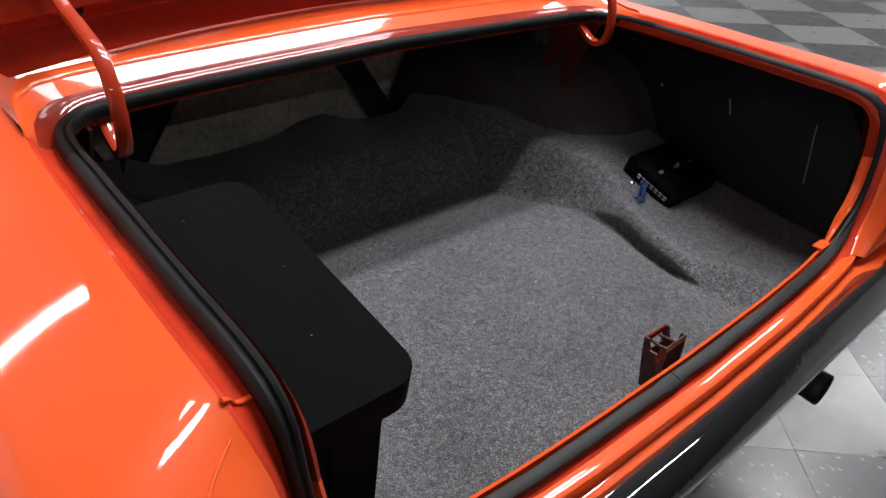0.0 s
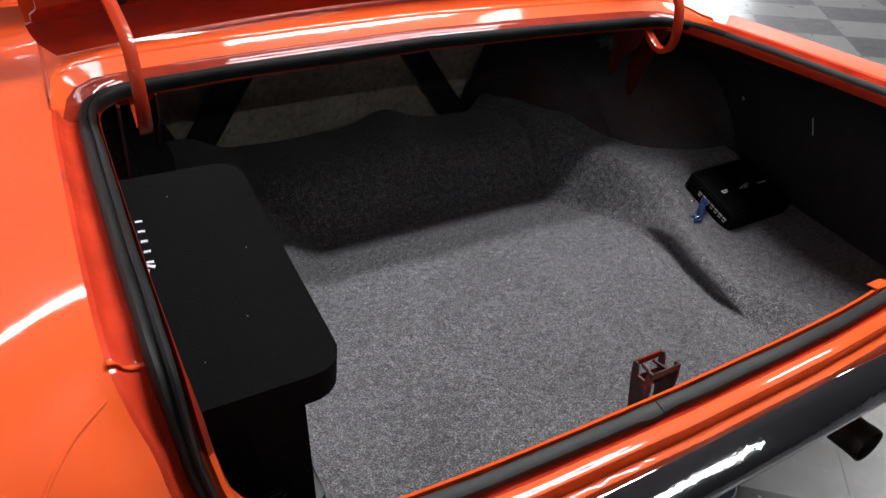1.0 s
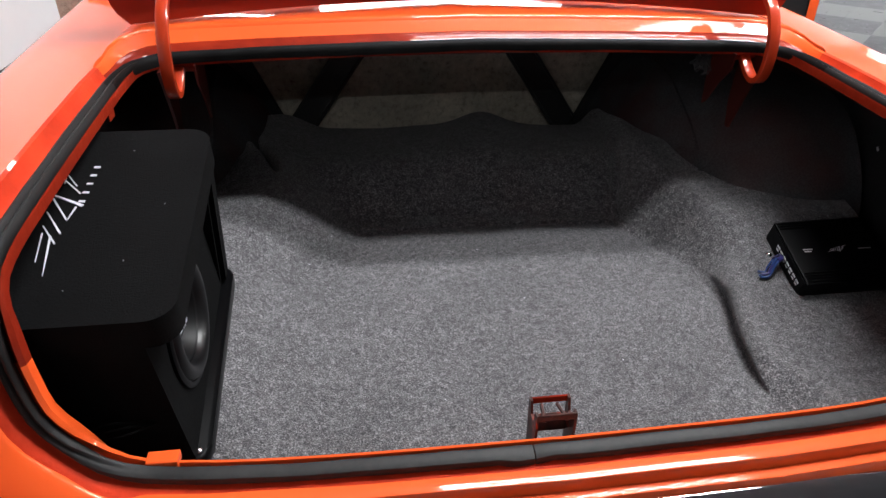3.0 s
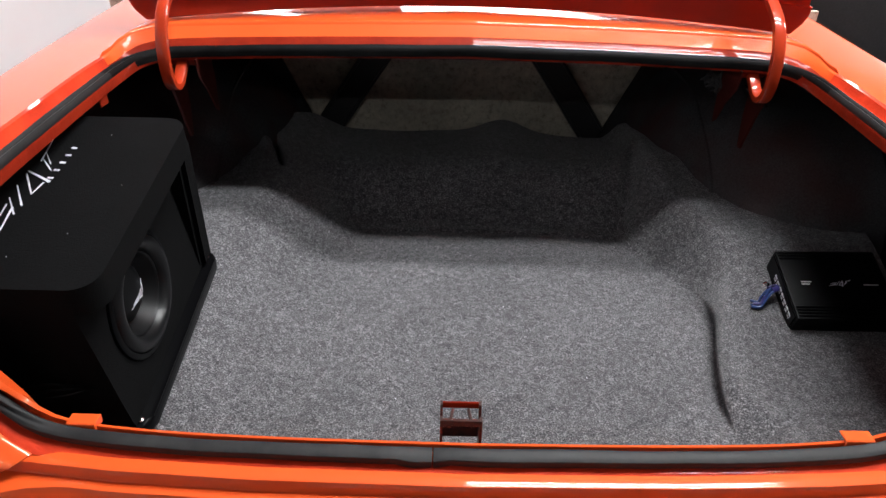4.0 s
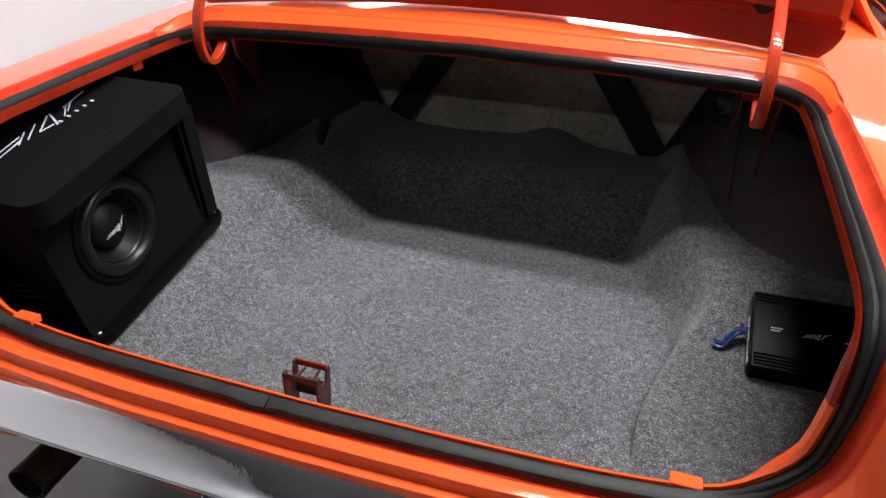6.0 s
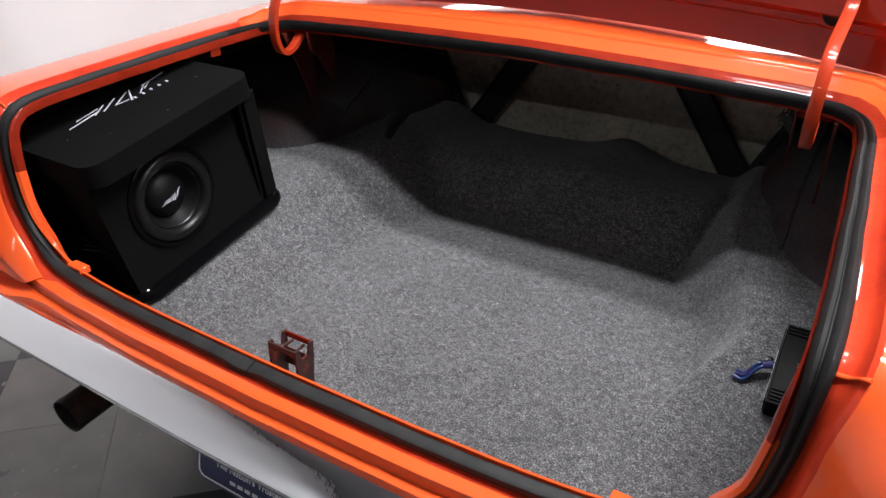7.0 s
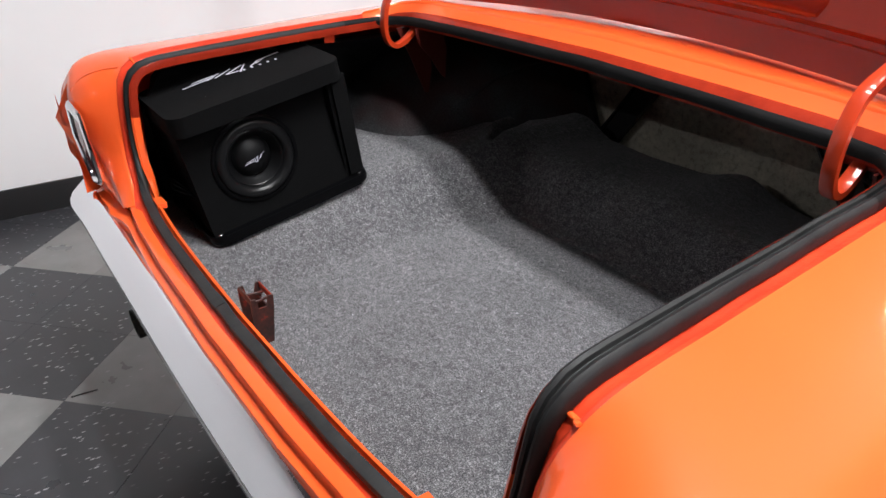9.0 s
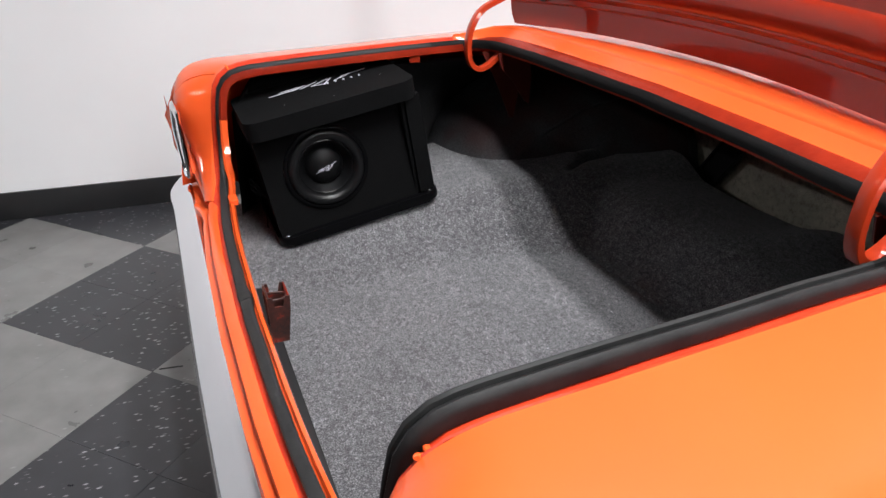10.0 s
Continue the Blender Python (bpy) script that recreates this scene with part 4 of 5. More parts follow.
def build_inside():
    for s in (-1, 1):
        rows = [[V((s * (0.615 + 0.10 * q), 0.07 + 0.01 * q, 0.79 - 0.34 * q)) for q in [k / 8 for k in range(9)]]]
        for k in range(15):
            y = 0.125 + 1.25 * k / 14
            w = width(y) - 0.065
            top = 0.852 + 0.02 * smooth(0.12, 0.2, y)
            rows.append([V((s * (0.640 + (w - 0.640) * a), y, 0.45 + (top - 0.45) * b)) for a, b in WING])
        part("inner_side_panel", grid(rows), SPLATTER, car, "dark speckled inner wing with scrapes")
        # wheel housing: a barrel with a flat inner face, felt stretched over it, and piping along the edge
        def shell(a, b):
            d = V((-math.sin(b), -math.cos(a) * math.cos(b), math.sin(a) * math.cos(b)))
            g = sum(abs(c) ** 2.6 for c in d) ** (-1 / 2.6)
            p = V((s * (0.84 + 0.43 * g * d.x), 1.16 + 0.54 * g * d.y, 0.46 + 0.385 * g * d.z))
            return p + V((0, 0, 1)) * (0.012 * noise.noise(p * 7) + 0.004 * noise.noise(p * 21)) + V((s, 0.4, 0)) * (0.012 * noise.noise(p * 5 + V((4, 1, 2))))
        rows = [[shell(math.pi * k / 40, 0.5 * math.pi * j / 24) for j in range(25)] for k in range(41)]
        wh = part("wheel_housing", grid(rows), FABRIC, car, "wheel housing covered in loose charcoal fabric")
        part("piping", tube([shell(math.pi * (0.10 + 0.5 * k / 30), 0.70) for k in range(31)], 0.005, 6), FABRIC, wh, "felt piping along the housing's edge")
    # back wall of the boot under the sill, pan and tray
    bm = box(1.5, 0.004, 0.16, pose(0, 0.024, 0.525))
    part("inner_rear_panel", bm, SPLATTER, car)
    part("boot_floor_pan", box(1.7, 1.4, 0.01, pose(0, 0.75, 0.435)), SPLATTER, car)
    rows = [[V((x, y, z + 0.012 * (1 - (x / 0.6) ** 2))) for x in [-0.64 + 1.28 * i / 20 for i in range(21)]] for y, z in ((0.722, 0.916), (0.726, 0.900), (0.76, 0.893), (0.80, 0.905), (1.0, 0.905), (1.32, 0.89))]
    part("parcel_shelf", grid(rows), SPLATTER, car, "dark underside of the parcel shelf")
    rows = [[V((x, y, z)) for x in (-0.9, -0.45, 0, 0.45, 0.9)] for y, z in ((1.285, 0.43), (1.285, 0.66), (1.265, 0.92))]
    part("seat_back_board", solid(grid(rows), 0.012), JUTE, car, "grey-brown jute board behind the rear seat")
    # crossed braces
    def brace(a, b, w):
        a, b = V(a), V(b)
        d = (b - a).normalized()
        n = V((0, 1, 0)).cross(d).normalized()
        bm = bmesh.new()
        rows = []
        for p in (a, b):
            rows.append([p + n * (w * q) + V((0, e, 0)) for q, e in ((-0.5, 0), (-0.46, -0.012), (-0.40, -0.012), (-0.38, -0.002), (0.38, -0.002), (0.40, -0.012), (0.46, -0.012), (0.5, 0))])
        return solid(grid(rows), 0.002)
    for s in (-1, 1):
        part("brace", brace((s * 0.40, 1.252, 0.53), (s * 0.17, 1.238, 0.86), 0.072), DARK_STEEL, car, "black pressed-steel diagonal brace")
        part("brace", brace((s * 0.41, 1.250, 0.53), (s * 0.56, 1.236, 0.86), 0.09), DARK_STEEL, car, "black pressed-steel diagonal brace")


build_inside()


CREASE = [(p.y, p.x) for p in spline([(0.452, 0.0, 0), (0.420, 0.12, 0), (0.412, 0.20, 0), (0.425, 0.29, 0), (0.444, 0.38, 0), (0.468, 0.47, 0), (0.455, 0.57, 0), (0.400, 0.70, 0), (0.365, 0.85, 0), (0.355, 1.2, 0)], 60)]


def soft_max(a, b, k):
    h = max(0.0, k - abs(a - b)) / k
    return max(a, b) + h * h * k * 0.25


STEP = [(p.x, p.y) for p in spline([(0.0, 0.0, 0), (0.02, 0.006, 0), (0.05, 0.042, 0), (0.085, 0.083, 0), (0.12, 0.108, 0), (0.17, 0.114, 0), (0.26, 0.103, 0), (0.42, 0.072, 0)], 60)]


def carpet_z(x, y):
    """Height of the carpet: a floor that tips forward, a shoulder along each wing and the step up to the seat back."""
    base = 0.464 + 0.055 * y
    right = ramp(y, [(0, 0.505), (0.25, 0.51), (0.456, 0.544), (0.6, 0.602), (0.88, 0.664), (1.2, 0.65)])
    left = ramp(y, [(0, 0.488), (0.136, 0.508), (0.5, 0.580), (0.6, 0.602), (0.88, 0.660), (1.2, 0.65)])
    edge = 0.455 - 0.10 * smooth(0.55, 0.85, y)
    if x > 0:
        edge = ramp(y, CREASE)
        sharp = smooth(0.17, 0.30, y) * (1 - smooth(0.44, 0.60, y))
        k = smooth(edge - 0.004 - 0.03 * smooth(0.6, 0.8, y), edge + 0.075 - 0.045 * sharp, x)
        z = base + (right - base) * k
    else:
        k = smooth(edge - 0.17, edge + 0.05, -x)
        z = base + (left - base) * k
    foot = 0.792 + 0.055 * smooth(0.28, 0.42, -x) - 0.012 * smooth(0.1, 0.4, x) + 0.010 * noise.noise(V((x * 4, 1.7, 0.2)))
    step = base + ramp(y - foot, STEP) + 0.006 * noise.noise(V((x * 6, y * 7, 0.7))) * smooth(0.02, 0.08, y - foot)
    z = soft_max(z, step, 0.030) if y > foot else z
    # the bulge where the sheet meets the seat back, and slack ripples on the step
    z += 0.036 * math.exp(-((x - 0.11) / 0.070) ** 2) * smooth(0.98, 1.16, y) - 0.010 * smooth(0.14, 0.34, x) * smooth(1.0, 1.16, y)
    z += 0.004 * math.sin(13 * x + 3.0 * math.sin(5 * x)) * smooth(foot + 0.02, foot + 0.10, y) * (1 - smooth(1.05, 1.18, y))
    z += 0.003 * noise.noise(V((x * 5, y * 5, 0.3))) + 0.0015 * noise.noise(V((x * 15, y * 15, 2.1)))
    # folds in the two corners of the step
    z -= 0.050 * math.exp(-((x + 0.402 + 0.35 * (y - 0.86)) / 0.007) ** 2) * smooth(0.82, 0.87, y) * (1 - smooth(0.95, 1.02, y))
    z += 0.012 * math.exp(-((x + 0.430 + 0.35 * (y - 0.86)) / 0.014) ** 2) * smooth(0.84, 0.90, y) * (1 - smooth(0.98, 1.06, y))
    z -= 0.016 * math.exp(-((x - 0.372 - 0.30 * (y - 0.85)) / 0.014) ** 2) * smooth(0.80, 0.87, y) * (1 - smooth(0.96, 1.05, y))
    # a folded crease along the foot of the right-hand shoulder
    if x > 0:
        z -= 0.006 * math.exp(-((x - edge + 0.006) / 0.010) ** 2) * sharp
        z += 0.010 * math.exp(-((x - edge - 0.020) / 0.016) ** 2) * sharp
    return z


def carpet_lean(x, y):
    """How far the slack sheet hangs over the crease."""
    d = (x - ramp(y, CREASE)) if x > 0 else 1.0
    return -0.020 * smooth(0.002, 0.014, d) * (1 - smooth(0.020, 0.060, d)) * smooth(0.17, 0.30, y) * (1 - smooth(0.44, 0.60, y))


def build_carpet():
    nx, ny = 520, 240
    rows = []
    for j in range(ny + 1):
        t = j / ny
        y = 0.03 + 1.175 * t
        row = []
        for i in range(nx + 1):
            x = -0.80 + 1.60 * i / nx
            lim = width(y) - 0.06
            x = max(-lim, min(lim, x))
            row.append(V((x + carpet_lean(x, y), y, carpet_z(x, y) - 0.035 * max(0.0, (t - 0.975) / 0.025) ** 2)))
        rows.append(row)
    c = tagged(part("boot_carpet", solid(grid(rows), 0.006), CARPET), "heather grey carpet over the boot floor, creased at one side", "carpet")
    for x, y in ((-0.285, 0.735), (-0.33, 0.64), (0.08, 0.52), (0.21, 0.33), (-0.11, 0.27), (0.30, 0.61), (0.02, 0.70)):
        part("lint_speck", box(0.0022, 0.0012, 0.001, pose(x, y, carpet_z(x, y) + 0.001, 0, 0, 500 * x)), LOGO, c, soft=False)


build_carpet()


# ---------------------------------------------------------------- subwoofer box
def build_subwoofer():
    # local x across the boot towards its middle, y along the car, z up; tipped with the floor
    m = pose(-0.449, 0.1340, 0.510, 11.6, 0, 0)
    sub = thing("subwoofer_box", "black carpeted subwoofer enclosure with one round driver standing in the boot", "speaker", m)
    L, H = 0.395, 0.302
    # base plinth with a rolled edge
    bm = prism([(x - 0.155, y + L / 2) for x, y in rounded(0.31, L, 0.03)], 0.022, bevel=0.007)
    part("base", bm, GLOSS_BLACK, sub, "black base lip with rounded corners")
    # body: a wedge whose driver face leans in under the lid
    prof = [(-0.068, 0.02), (-0.31, 0.02), (-0.30, 0.15), (-0.245, H - 0.03), (-0.060, H - 0.03)]
    bm = bmesh.new()
    y0, y1 = 0.012, L - 0.012
    lo = [bm.verts.new((x, y0, z)) for x, z in prof]
    hi = [bm.verts.new((x, y1, z)) for x, z in prof]
    bm.faces.new(lo)
    bm.faces.new(hi[::-1])
    for i in range(5):
        bm.faces.new([lo[i], hi[i], hi[(i + 1) % 5], lo[(i + 1) % 5]])
    bmesh.ops.bevel(bm, geom=bm.edges[:], offset=0.008, segments=2, affect="EDGES")
    part("body", bm, FELT, sub)
    # front baffle with the round cut-out for the driver
    face = Matrix.Translation((-0.026, 0.148, 0.152)) @ pose(0, 0, 0, 0, 90 - 3.5, 0)
    inner, outer = [], []
    for k in range(64):
        a = math.tau * k / 64
        c, q = math.cos(a), math.sin(a)
        inner.append(V((0.0865 * c, 0.0865 * q, 0)))
        w = min((0.137 if c > 0 else 0.128) / max(1e-6, abs(c)), (0.200 if q > 0 else 0.140) / max(1e-6, abs(q)))
        outer.append(V((w * c, w * q, 0)))
    back = [p + V((0, 0, -0.012)) for p in inner]
    skirt = [p + V((0, 0, -0.06)) for p in outer]
    part("baffle", grid([[face @ p for p in r] for r in (back, inner, outer, skirt)], True), FELT, sub)
    # overhanging top
    top = rounded(0.238, L - 0.012, 0.034, 10)
    bm = prism([(x - 0.238 / 2 + 0.010, y + L / 2 - 0.006) for x, y in top], 0.042, bevel=0.019)
    bmesh.ops.transform(bm, matrix=Matrix.Translation((0, 0, H - 0.042)), verts=bm.verts[:])
    tp = part("top", bm, FELT, sub, "carpeted top with white stitched brand mark")
    # cheek at the far end
    bm = bmesh.new()
    rows = [[V((x, y, z)) for x, z in ((-0.11, 0.02), (-0.010, 0.02), (0.002, H - 0.03), (-0.10, H - 0.03))] for y in (L - 0.054, L - 0.008)]
    vs = [[bm.verts.new(p) for p in r] for r in rows]
    bm.faces.new(vs[0]); bm.faces.new(vs[1][::-1])
    for i in range(4):
        bm.faces.new([vs[0][i], vs[1][i], vs[1][(i + 1) % 4], vs[0][(i + 1) % 4]])
    bmesh.ops.bevel(bm, geom=bm.edges[:], offset=0.008, segments=2, affect="EDGES")
    part("cheek", bm, FELT, sub)
    # driver
    dr = part("driver", lathe([(0.096, -0.002), (0.096, 0.004), (0.093, 0.006), (0.088, 0.006), (0.086, 0.003)], 48, m=face), GLOSS_BLACK, sub, "round woofer with rubber surround and dust cap")
    part("surround", lathe([(0.087, 0.003), (0.085, 0.0085), (0.080, 0.012), (0.074, 0.0125), (0.068, 0.010), (0.0645, 0.005), (0.0625, 0.0), (0.0605, 0.0008), (0.0585, -0.0015)], 48, m=face), SURROUND, dr)
    part("cone", lathe([(0.0588, -0.0015), (0.0555, -0.008), (0.046, -0.022), (0.040, -0.028)], 48, m=face), CONE, dr)
    part("dust_cap", lathe([(0.045, -0.026), (0.042, -0.018), (0.030, -0.010), (0.015, -0.005), (0.0, -0.0035)], 40, m=face), CONE, dr)
    mark = face @ Matrix.Translation((0.004, 0.0, -0.001)) @ pose(0, 0, 0, 0, 0, 90)
    brand_mark(mark, 0.050, dr, "cap_mark", dome=True, fat=0.95, tall=0.8)
    for y in (0.021, L - 0.023):
        part("screw", lathe([(0.0, 0.0035), (0.0035, 0.003), (0.0052, 0.0015), (0.0055, -0.001)], 14, m=pose(-0.016, y, 0.0225)), SCREW, sub)
    brand_mark(pose(-0.152, 0.196, H + 0.0004, 0, 0, 84), 0.228, tp, "stitched_mark", words_bars=True, fat=0.46, tall=0.62)
    for x, y in ((-0.06, 0.10), (-0.115, 0.055), (-0.03, 0.205), (-0.185, 0.30), (-0.09, 0.33)):
        part("lint_speck", box(0.0010, 0.0007, 0.0005, pose(x, y, H + 0.0003, 0, 0, 300 * x)), LOGO, sub, soft=False)
    return sub


def stroke(bm, a, b, w0, w1, h=0.0012):
    a, b = V((*a, 0)), V((*b, 0))
    d = (b - a).normalized()
    n = V((-d.y, d.x, 0))
    vs = [bm.verts.new(p) for p in (a - n * w0, b - n * w1, b + n * w1, a + n * w0)]
    tp = [bm.verts.new(v.co + V((0, 0, h))) for v in vs]
    bm.faces.new(tp)
    for i in range(4):
        bm.faces.new([vs[i], vs[(i + 1) % 4], tp[(i + 1) % 4], tp[i]])


def brand_mark(m, length, parent, name, words_bars=False, dome=False, fat=0.7, tall=0.55):
    """A slashed abstract mark, its long axis on local x, drawn as plain strokes."""
    k = length
    for a, b, w0, w1 in (((-0.50, -0.15), (-0.20, -0.03), 0.003, 0.012), ((-0.40, -0.03), (-0.18, 0.05), 0.004, 0.008), ((-0.26, -0.10), (-0.12, 0.08), 0.010, 0.007),
                         ((-0.18, -0.10), (0.00, 0.12), 0.012, 0.008), ((-0.07, -0.09), (0.12, 0.14), 0.009, 0.012), ((0.06, -0.15), (0.15, 0.15), 0.022, 0.011), ((-0.06, -0.09), (0.05, -0.10), 0.006, 0.010),
                         ((0.17, -0.07), (0.29, 0.13), 0.010, 0.007), ((0.24, 0.00), (0.36, 0.16), 0.008, 0.005), ((0.26, 0.12), (0.52, 0.22), 0.008, 0.002)):
        bm = bmesh.new()
        stroke(bm, (a[0] * k, a[1] * k * tall), (b[0] * k, b[1] * k * tall), w0 * k * fat, w1 * k * fat)
        if dome:
            for v in bm.verts:
                v.co.z -= (v.co.x ** 2 + v.co.y ** 2) / (2 * 0.06)
        part(name, bm, LOGO, parent, "white slash of the brand mark", soft=False, m=m)
    if words_bars:
        for i in range(5):
            bm = box(0.017 * k, 0.034 * k, 0.001, pose((0.10 + 0.082 * i) * k, (-0.075 + 0.006 * i) * k, 0.0004))
            part("mark_bar", bm, LOGO, parent, "small white bar beside the mark", soft=False, m=m)


build_subwoofer()


# ---------------------------------------------------------------- amplifier
def build_amplifier():
    m = pose(0.575, 0.414, 0.521, 21.5, -1.5, -1)
    amp = thing("amplifier", "black finned car amplifier screwed to the carpeted shoulder", "amplifier", m)
    W, D, H = 0.178, 0.150, 0.046
    bm = box(W, D, H, pose(W / 2, D / 2, H / 2 + 0.004), 0.003)
    part("body", bm, ANODISED, amp)
    for i in range(7):
        y = (0.006 + 0.0062 * i) if i < 4 else (D - 0.006 - 0.0062 * (i - 4))
        part("fin", box(W - 0.006, 0.0026, 0.004, pose(W / 2, y, H + 0.005), 0.0008, 1), ANODISED, amp)
    part("end_panel", box(0.003, D - 0.012, H - 0.008, pose(-0.001, D / 2, H / 2 + 0.004), 0.001, 1), GLOSS_BLACK, amp)
    bm = bmesh.new()
    for i in range(7):
        box(0.0012, 0.010, 0.0035, pose(-0.003, 0.022 + 0.0135 * i, 0.031), bm=bm)
        box(0.0012, 0.008, 0.0022, pose(-0.003, 0.022 + 0.0135 * i, 0.024), bm=bm)
    part("terminal_print", bm, PRINT, amp, "rows of tiny white print", soft=False)
    for y in (0.012, D - 0.045):
        part("foot", box(0.022, 0.014, 0.004, pose(-0.008, y, 0.004), 0.001, 1), ANODISED, amp)
        part("screw", lathe([(0.0, 0.006), (0.004, 0.005), (0.006, 0.003), (0.0062, 0.0)], 14, m=pose(-0.013, y, 0.005)), SCREW, amp)
    brand_mark(pose(0.094, D / 2, H + 0.0045, 0, 0, 0), 0.042, amp, "printed_mark", fat=1.3, tall=0.9)
    for w, x, y in ((0.018, 0.036, 0.004), (0.014, 0.034, -0.001), (0.026, 0.148, -0.002)):
        part("printed_bar", box(w, 0.0022, 0.0006, pose(x, D / 2 + y, H + 0.0046)), PRINT, amp, soft=False)


build_amplifier()


def build_wires():
    m = pose(0.566, 0.474, 0.565)
    a = [(0.02, 0.012, 0.012), (0.0, 0.006, 0.010), (-0.014, -0.002, 0.010), (-0.024, -0.008, -0.002), (-0.030, -0.012, -0.012), (-0.044, -0.008, -0.016)]
    w = thing("speaker_wires", "tangled blue and purple wires taped at the amplifier's terminals", "wires", m)
    for k, (mat, nm) in enumerate(((WIRE_BLUE, "blue_wire"), (WIRE_PURPLE, "purple_wire"), (WIRE_BLUE, "blue_wire"), (WIRE_BLACK, "black_wire"), (WIRE_BLUE, "blue_wire"))):
        pts = [V(p) + V((0.002 * math.sin(k * 2.1 + i), 0.004 * (k - 2) * (0.5 + 0.25 * i) * 0.6, 0.004 * math.cos(k * 1.7 + i))) for i, p in enumerate(a)]
        part(nm, tube(spline(pts, 22), 0.0026, 8), mat, w)
    part("tape_wrap", tube([V((0.002, 0.007, 0.011)), V((-0.012, 0.0, 0.010))], 0.0065, 12, flat=(1.3, 0.9)), WIRE_PURPLE, w, "purple tape wrap")
    w = thing("subwoofer_wires", "thin dark wires looping behind the subwoofer box", "wires", pose(-0.60, 0.10, 0.52))
    for k in range(3):
        pts = spline([(0.10, 0.02, 0.10), (0.05 + 0.01 * k, -0.01, 0.13 - 0.01 * k), (0.0, 0.0, 0.09), (0.02, 0.02, 0.03 + 0.008 * k), (0.08, 0.015, 0.02)], 30)
        part("wire", tube(pts, 0.0016, 8), FELT, w)
    # harness along the far inner wing
    w = thing("wiring_harness", "black taped wiring loom clipped to the inner wing", "wires")
    part("loom", tube(spline([(0.56, 0.78, 0.86), (0.63, 0.86, 0.80), (0.74, 0.90, 0.74), (0.82, 0.93, 0.66), (0.85, 0.86, 0.57)], 40), 0.006, 8), WIRE_BLACK, w)
    clip = part("loom_clip", box(0.040, 0.006, 0.016, bevel=0.002), DARK_STEEL, w, "dark metal clip with two bright screws", m=pose(0.744, 0.846, 0.690, -20, 30, -35))
    for x in (-0.013, 0.013):
        part("clip_screw", lathe([(0.0, 0.003), (0.0028, 0.0026), (0.0042, 0.001), (0.0044, -0.001)], 12, m=pose(x, -0.003, 0, 90)), SCREW, clip)


build_wires()


def build_marks():
    """Scuffs on the inner wing and a torn tuft of insulation at the hinge."""
    for pts, w in (([(0.655, 0.722), (0.650, 0.714)], 0.003), ([(0.450, 0.736), (0.446, 0.72), (0.441, 0.698)], 0.0018), ([(0.226, 0.742), (0.225, 0.70), (0.221, 0.65), (0.218, 0.605)], 0.0012)):
        pts = [V((wing_x(y, z) - 0.0005, y, z)) for y, z in pts]
        part("paint_scuff", tube(spline(pts, 12), w, 6), SCUFF, car, "pale paint scuff on the inner wing")
    bm = bmesh.new()
    for k in range(70):
        a = V((0.494 + random.gauss(0, 0.010), 0.772 + random.gauss(0, 0.006), 0.880 + random.gauss(0, 0.008)))
        pts = [a, a + V((random.gauss(0, 0.005), random.gauss(-0.003, 0.003), random.uniform(-0.014, 0.0))), a + V((random.gauss(0, 0.010), random.gauss(-0.004, 0.004), random.uniform(-0.028, -0.006)))]
        tube(spline(pts, 6), 0.0011, 4, bm=bm)
    part("insulation_tuft", bm, FLUFF, car, "torn grey tuft of insulation by the hinge")


build_marks()


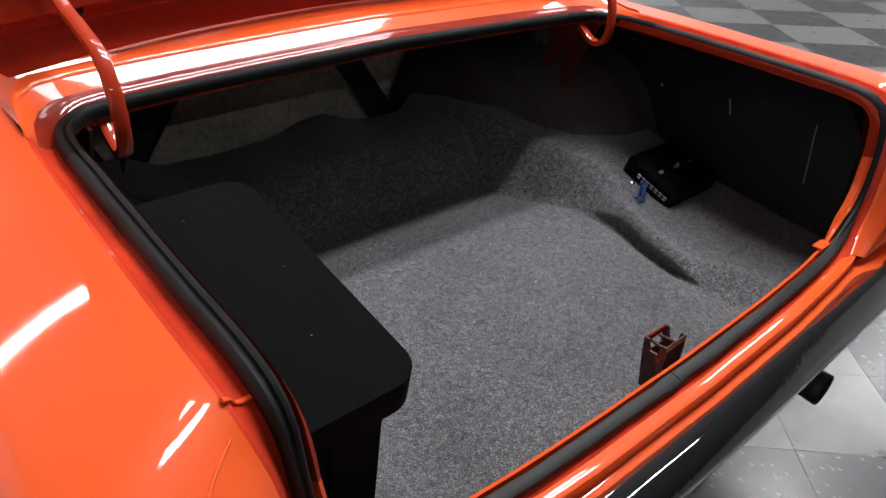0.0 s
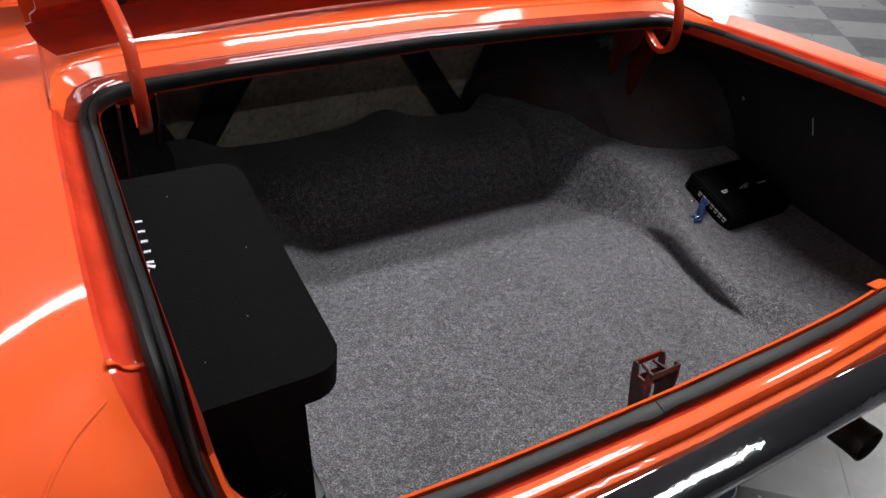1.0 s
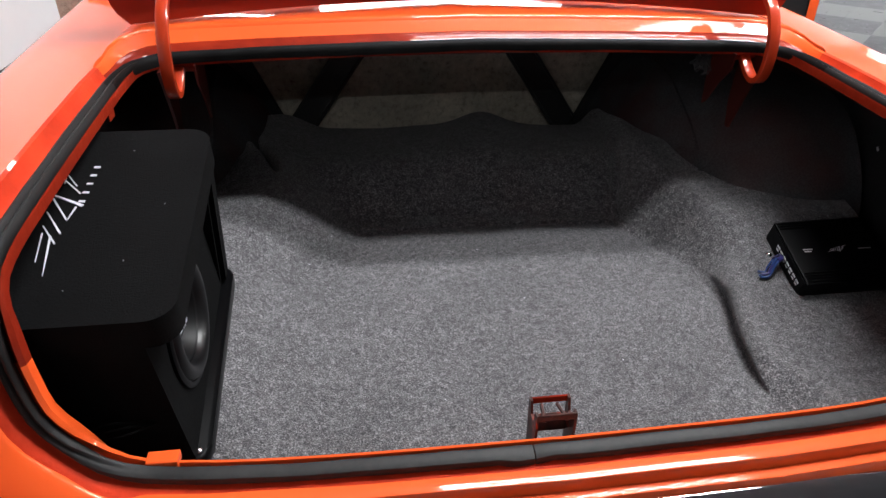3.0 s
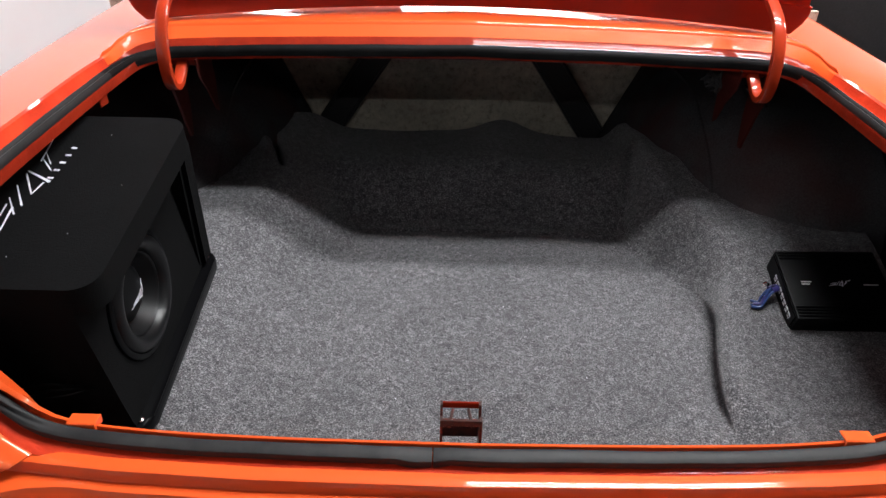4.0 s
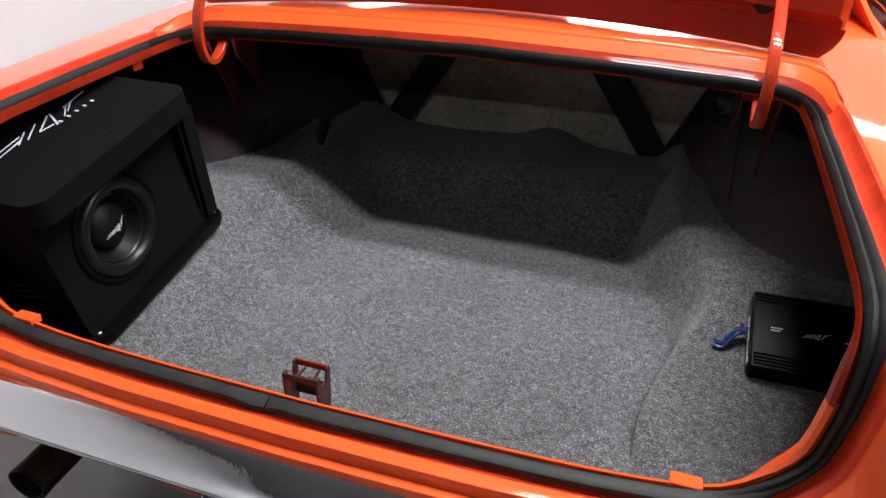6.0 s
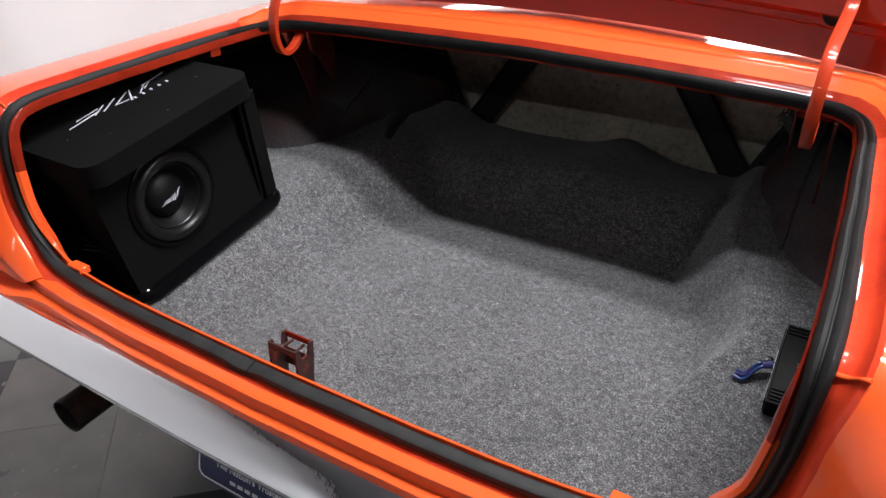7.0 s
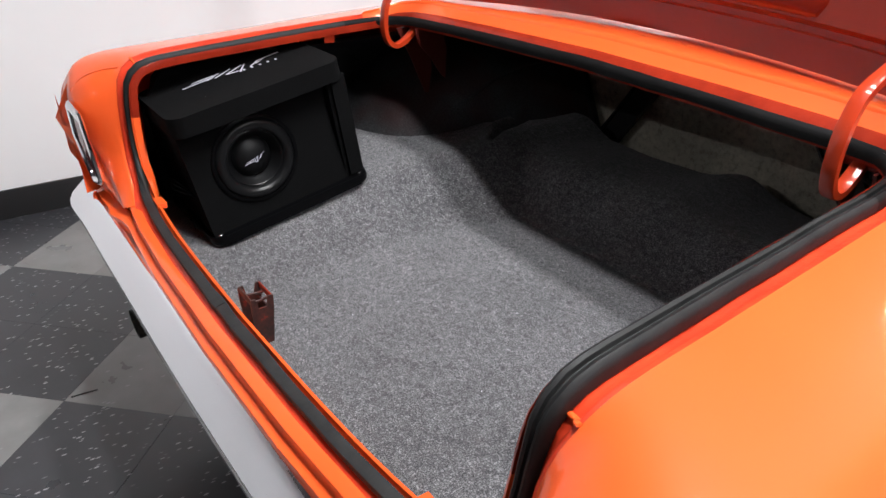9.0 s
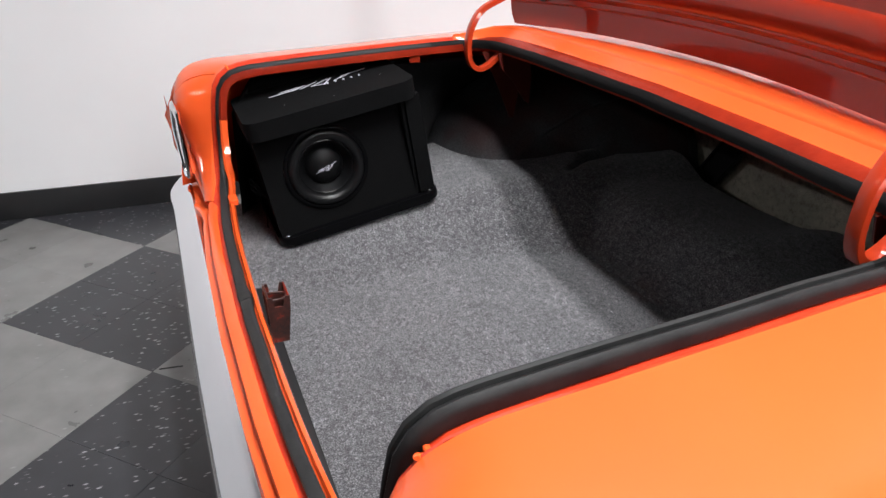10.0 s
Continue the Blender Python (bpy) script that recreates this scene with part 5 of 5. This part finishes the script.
# ---------------------------------------------------------------- the open door beyond the wing
def build_door():
    m = pose(0.935, 2.95, 0.0, 0, 0, -24)
    d = part("door", box(1.10, 0.10, 0.66, pose(0.55, 0, 0.66), 0.03), PAINT, car, "orange passenger door standing open", m=m)
    part("door_trim", box(1.02, 0.012, 0.58, pose(0.54, -0.056, 0.66), 0.02), VINYL, d, "black vinyl door trim")
    part("armrest", box(0.34, 0.06, 0.045, pose(0.52, -0.085, 0.66), 0.015), VINYL, d)
    part("window_crank", tube([V((0.50, -0.10, 0.56)), V((0.70, -0.10, 0.56))], 0.012, 10), CHROME, d)


build_door()


def build_wheel(x, y):
    m = pose(x, y, 0.315, 0, 90, 0)
    w = part("wheel", lathe([(0.0, 0.03), (0.05, 0.045), (0.12, 0.05), (0.175, 0.075), (0.19, 0.09), (0.19, -0.09), (0.10, -0.09)], 36, m=m), CHROME, car, "steel wheel")
    part("tyre", lathe([(0.19, 0.085), (0.23, 0.105), (0.285, 0.10), (0.312, 0.075), (0.315, 0.0), (0.312, -0.075), (0.285, -0.10), (0.23, -0.105), (0.19, -0.085)], 40, m=m), RUBBER, w, "black tyre")


for x in (-0.74, 0.74):
    for y in (1.12, 3.92):
        build_wheel(x, y)


def build_front():
    """The body ahead of the rear wings."""
    for s in (-1, 1):
        rows = []
        for y in (1.585, 1.8, 2.2, 2.7, 3.2, 3.8, 4.3, 4.55):
            t = smooth(3.6, 4.6, y)
            w = 0.936 - 0.06 * t
            rows.append([V((s * x, y, z)) for x, z in ((w - 0.07, 0.945 - 0.05 * t), (w - 0.02, 0.90 - 0.04 * t), (w, 0.742), (w - 0.012, 0.67), (w - 0.035, 0.58), (w - 0.05, 0.46), (w - 0.045, 0.36), (w - 0.08, 0.26))])
        part("body_side", solid(grid(rows), 0.003), PAINT, car)
    rows = [[V((x * 0.87 * (1 - 0.06 * smooth(3.6, 4.6, y)), y, z + 0.03 * (1 - x * x))) for x in [-1 + i / 6 for i in range(13)]] for y, z in ((3.15, 0.945), (3.6, 0.93), (4.2, 0.90), (4.5, 0.86), (4.58, 0.76), (4.58, 0.36))]
    part("bonnet", solid(grid(rows), 0.003), PAINT, car, "orange bonnet")
    rows = [[V((x * (0.66 + 0.08 * t), 2.84 + 0.36 * t + 0.05 * (1 - x * x), 1.30 - 0.34 * t)) for x in [-1 + i / 6 for i in range(13)]] for t in (0, 0.5, 1)]
    part("windscreen", solid(grid(rows), 0.004), GLASS_DARK, car)
    part("underbody", box(1.66, 4.2, 0.05, pose(0, 2.4, 0.29), 0.01), DARK_STEEL, car)


build_front()
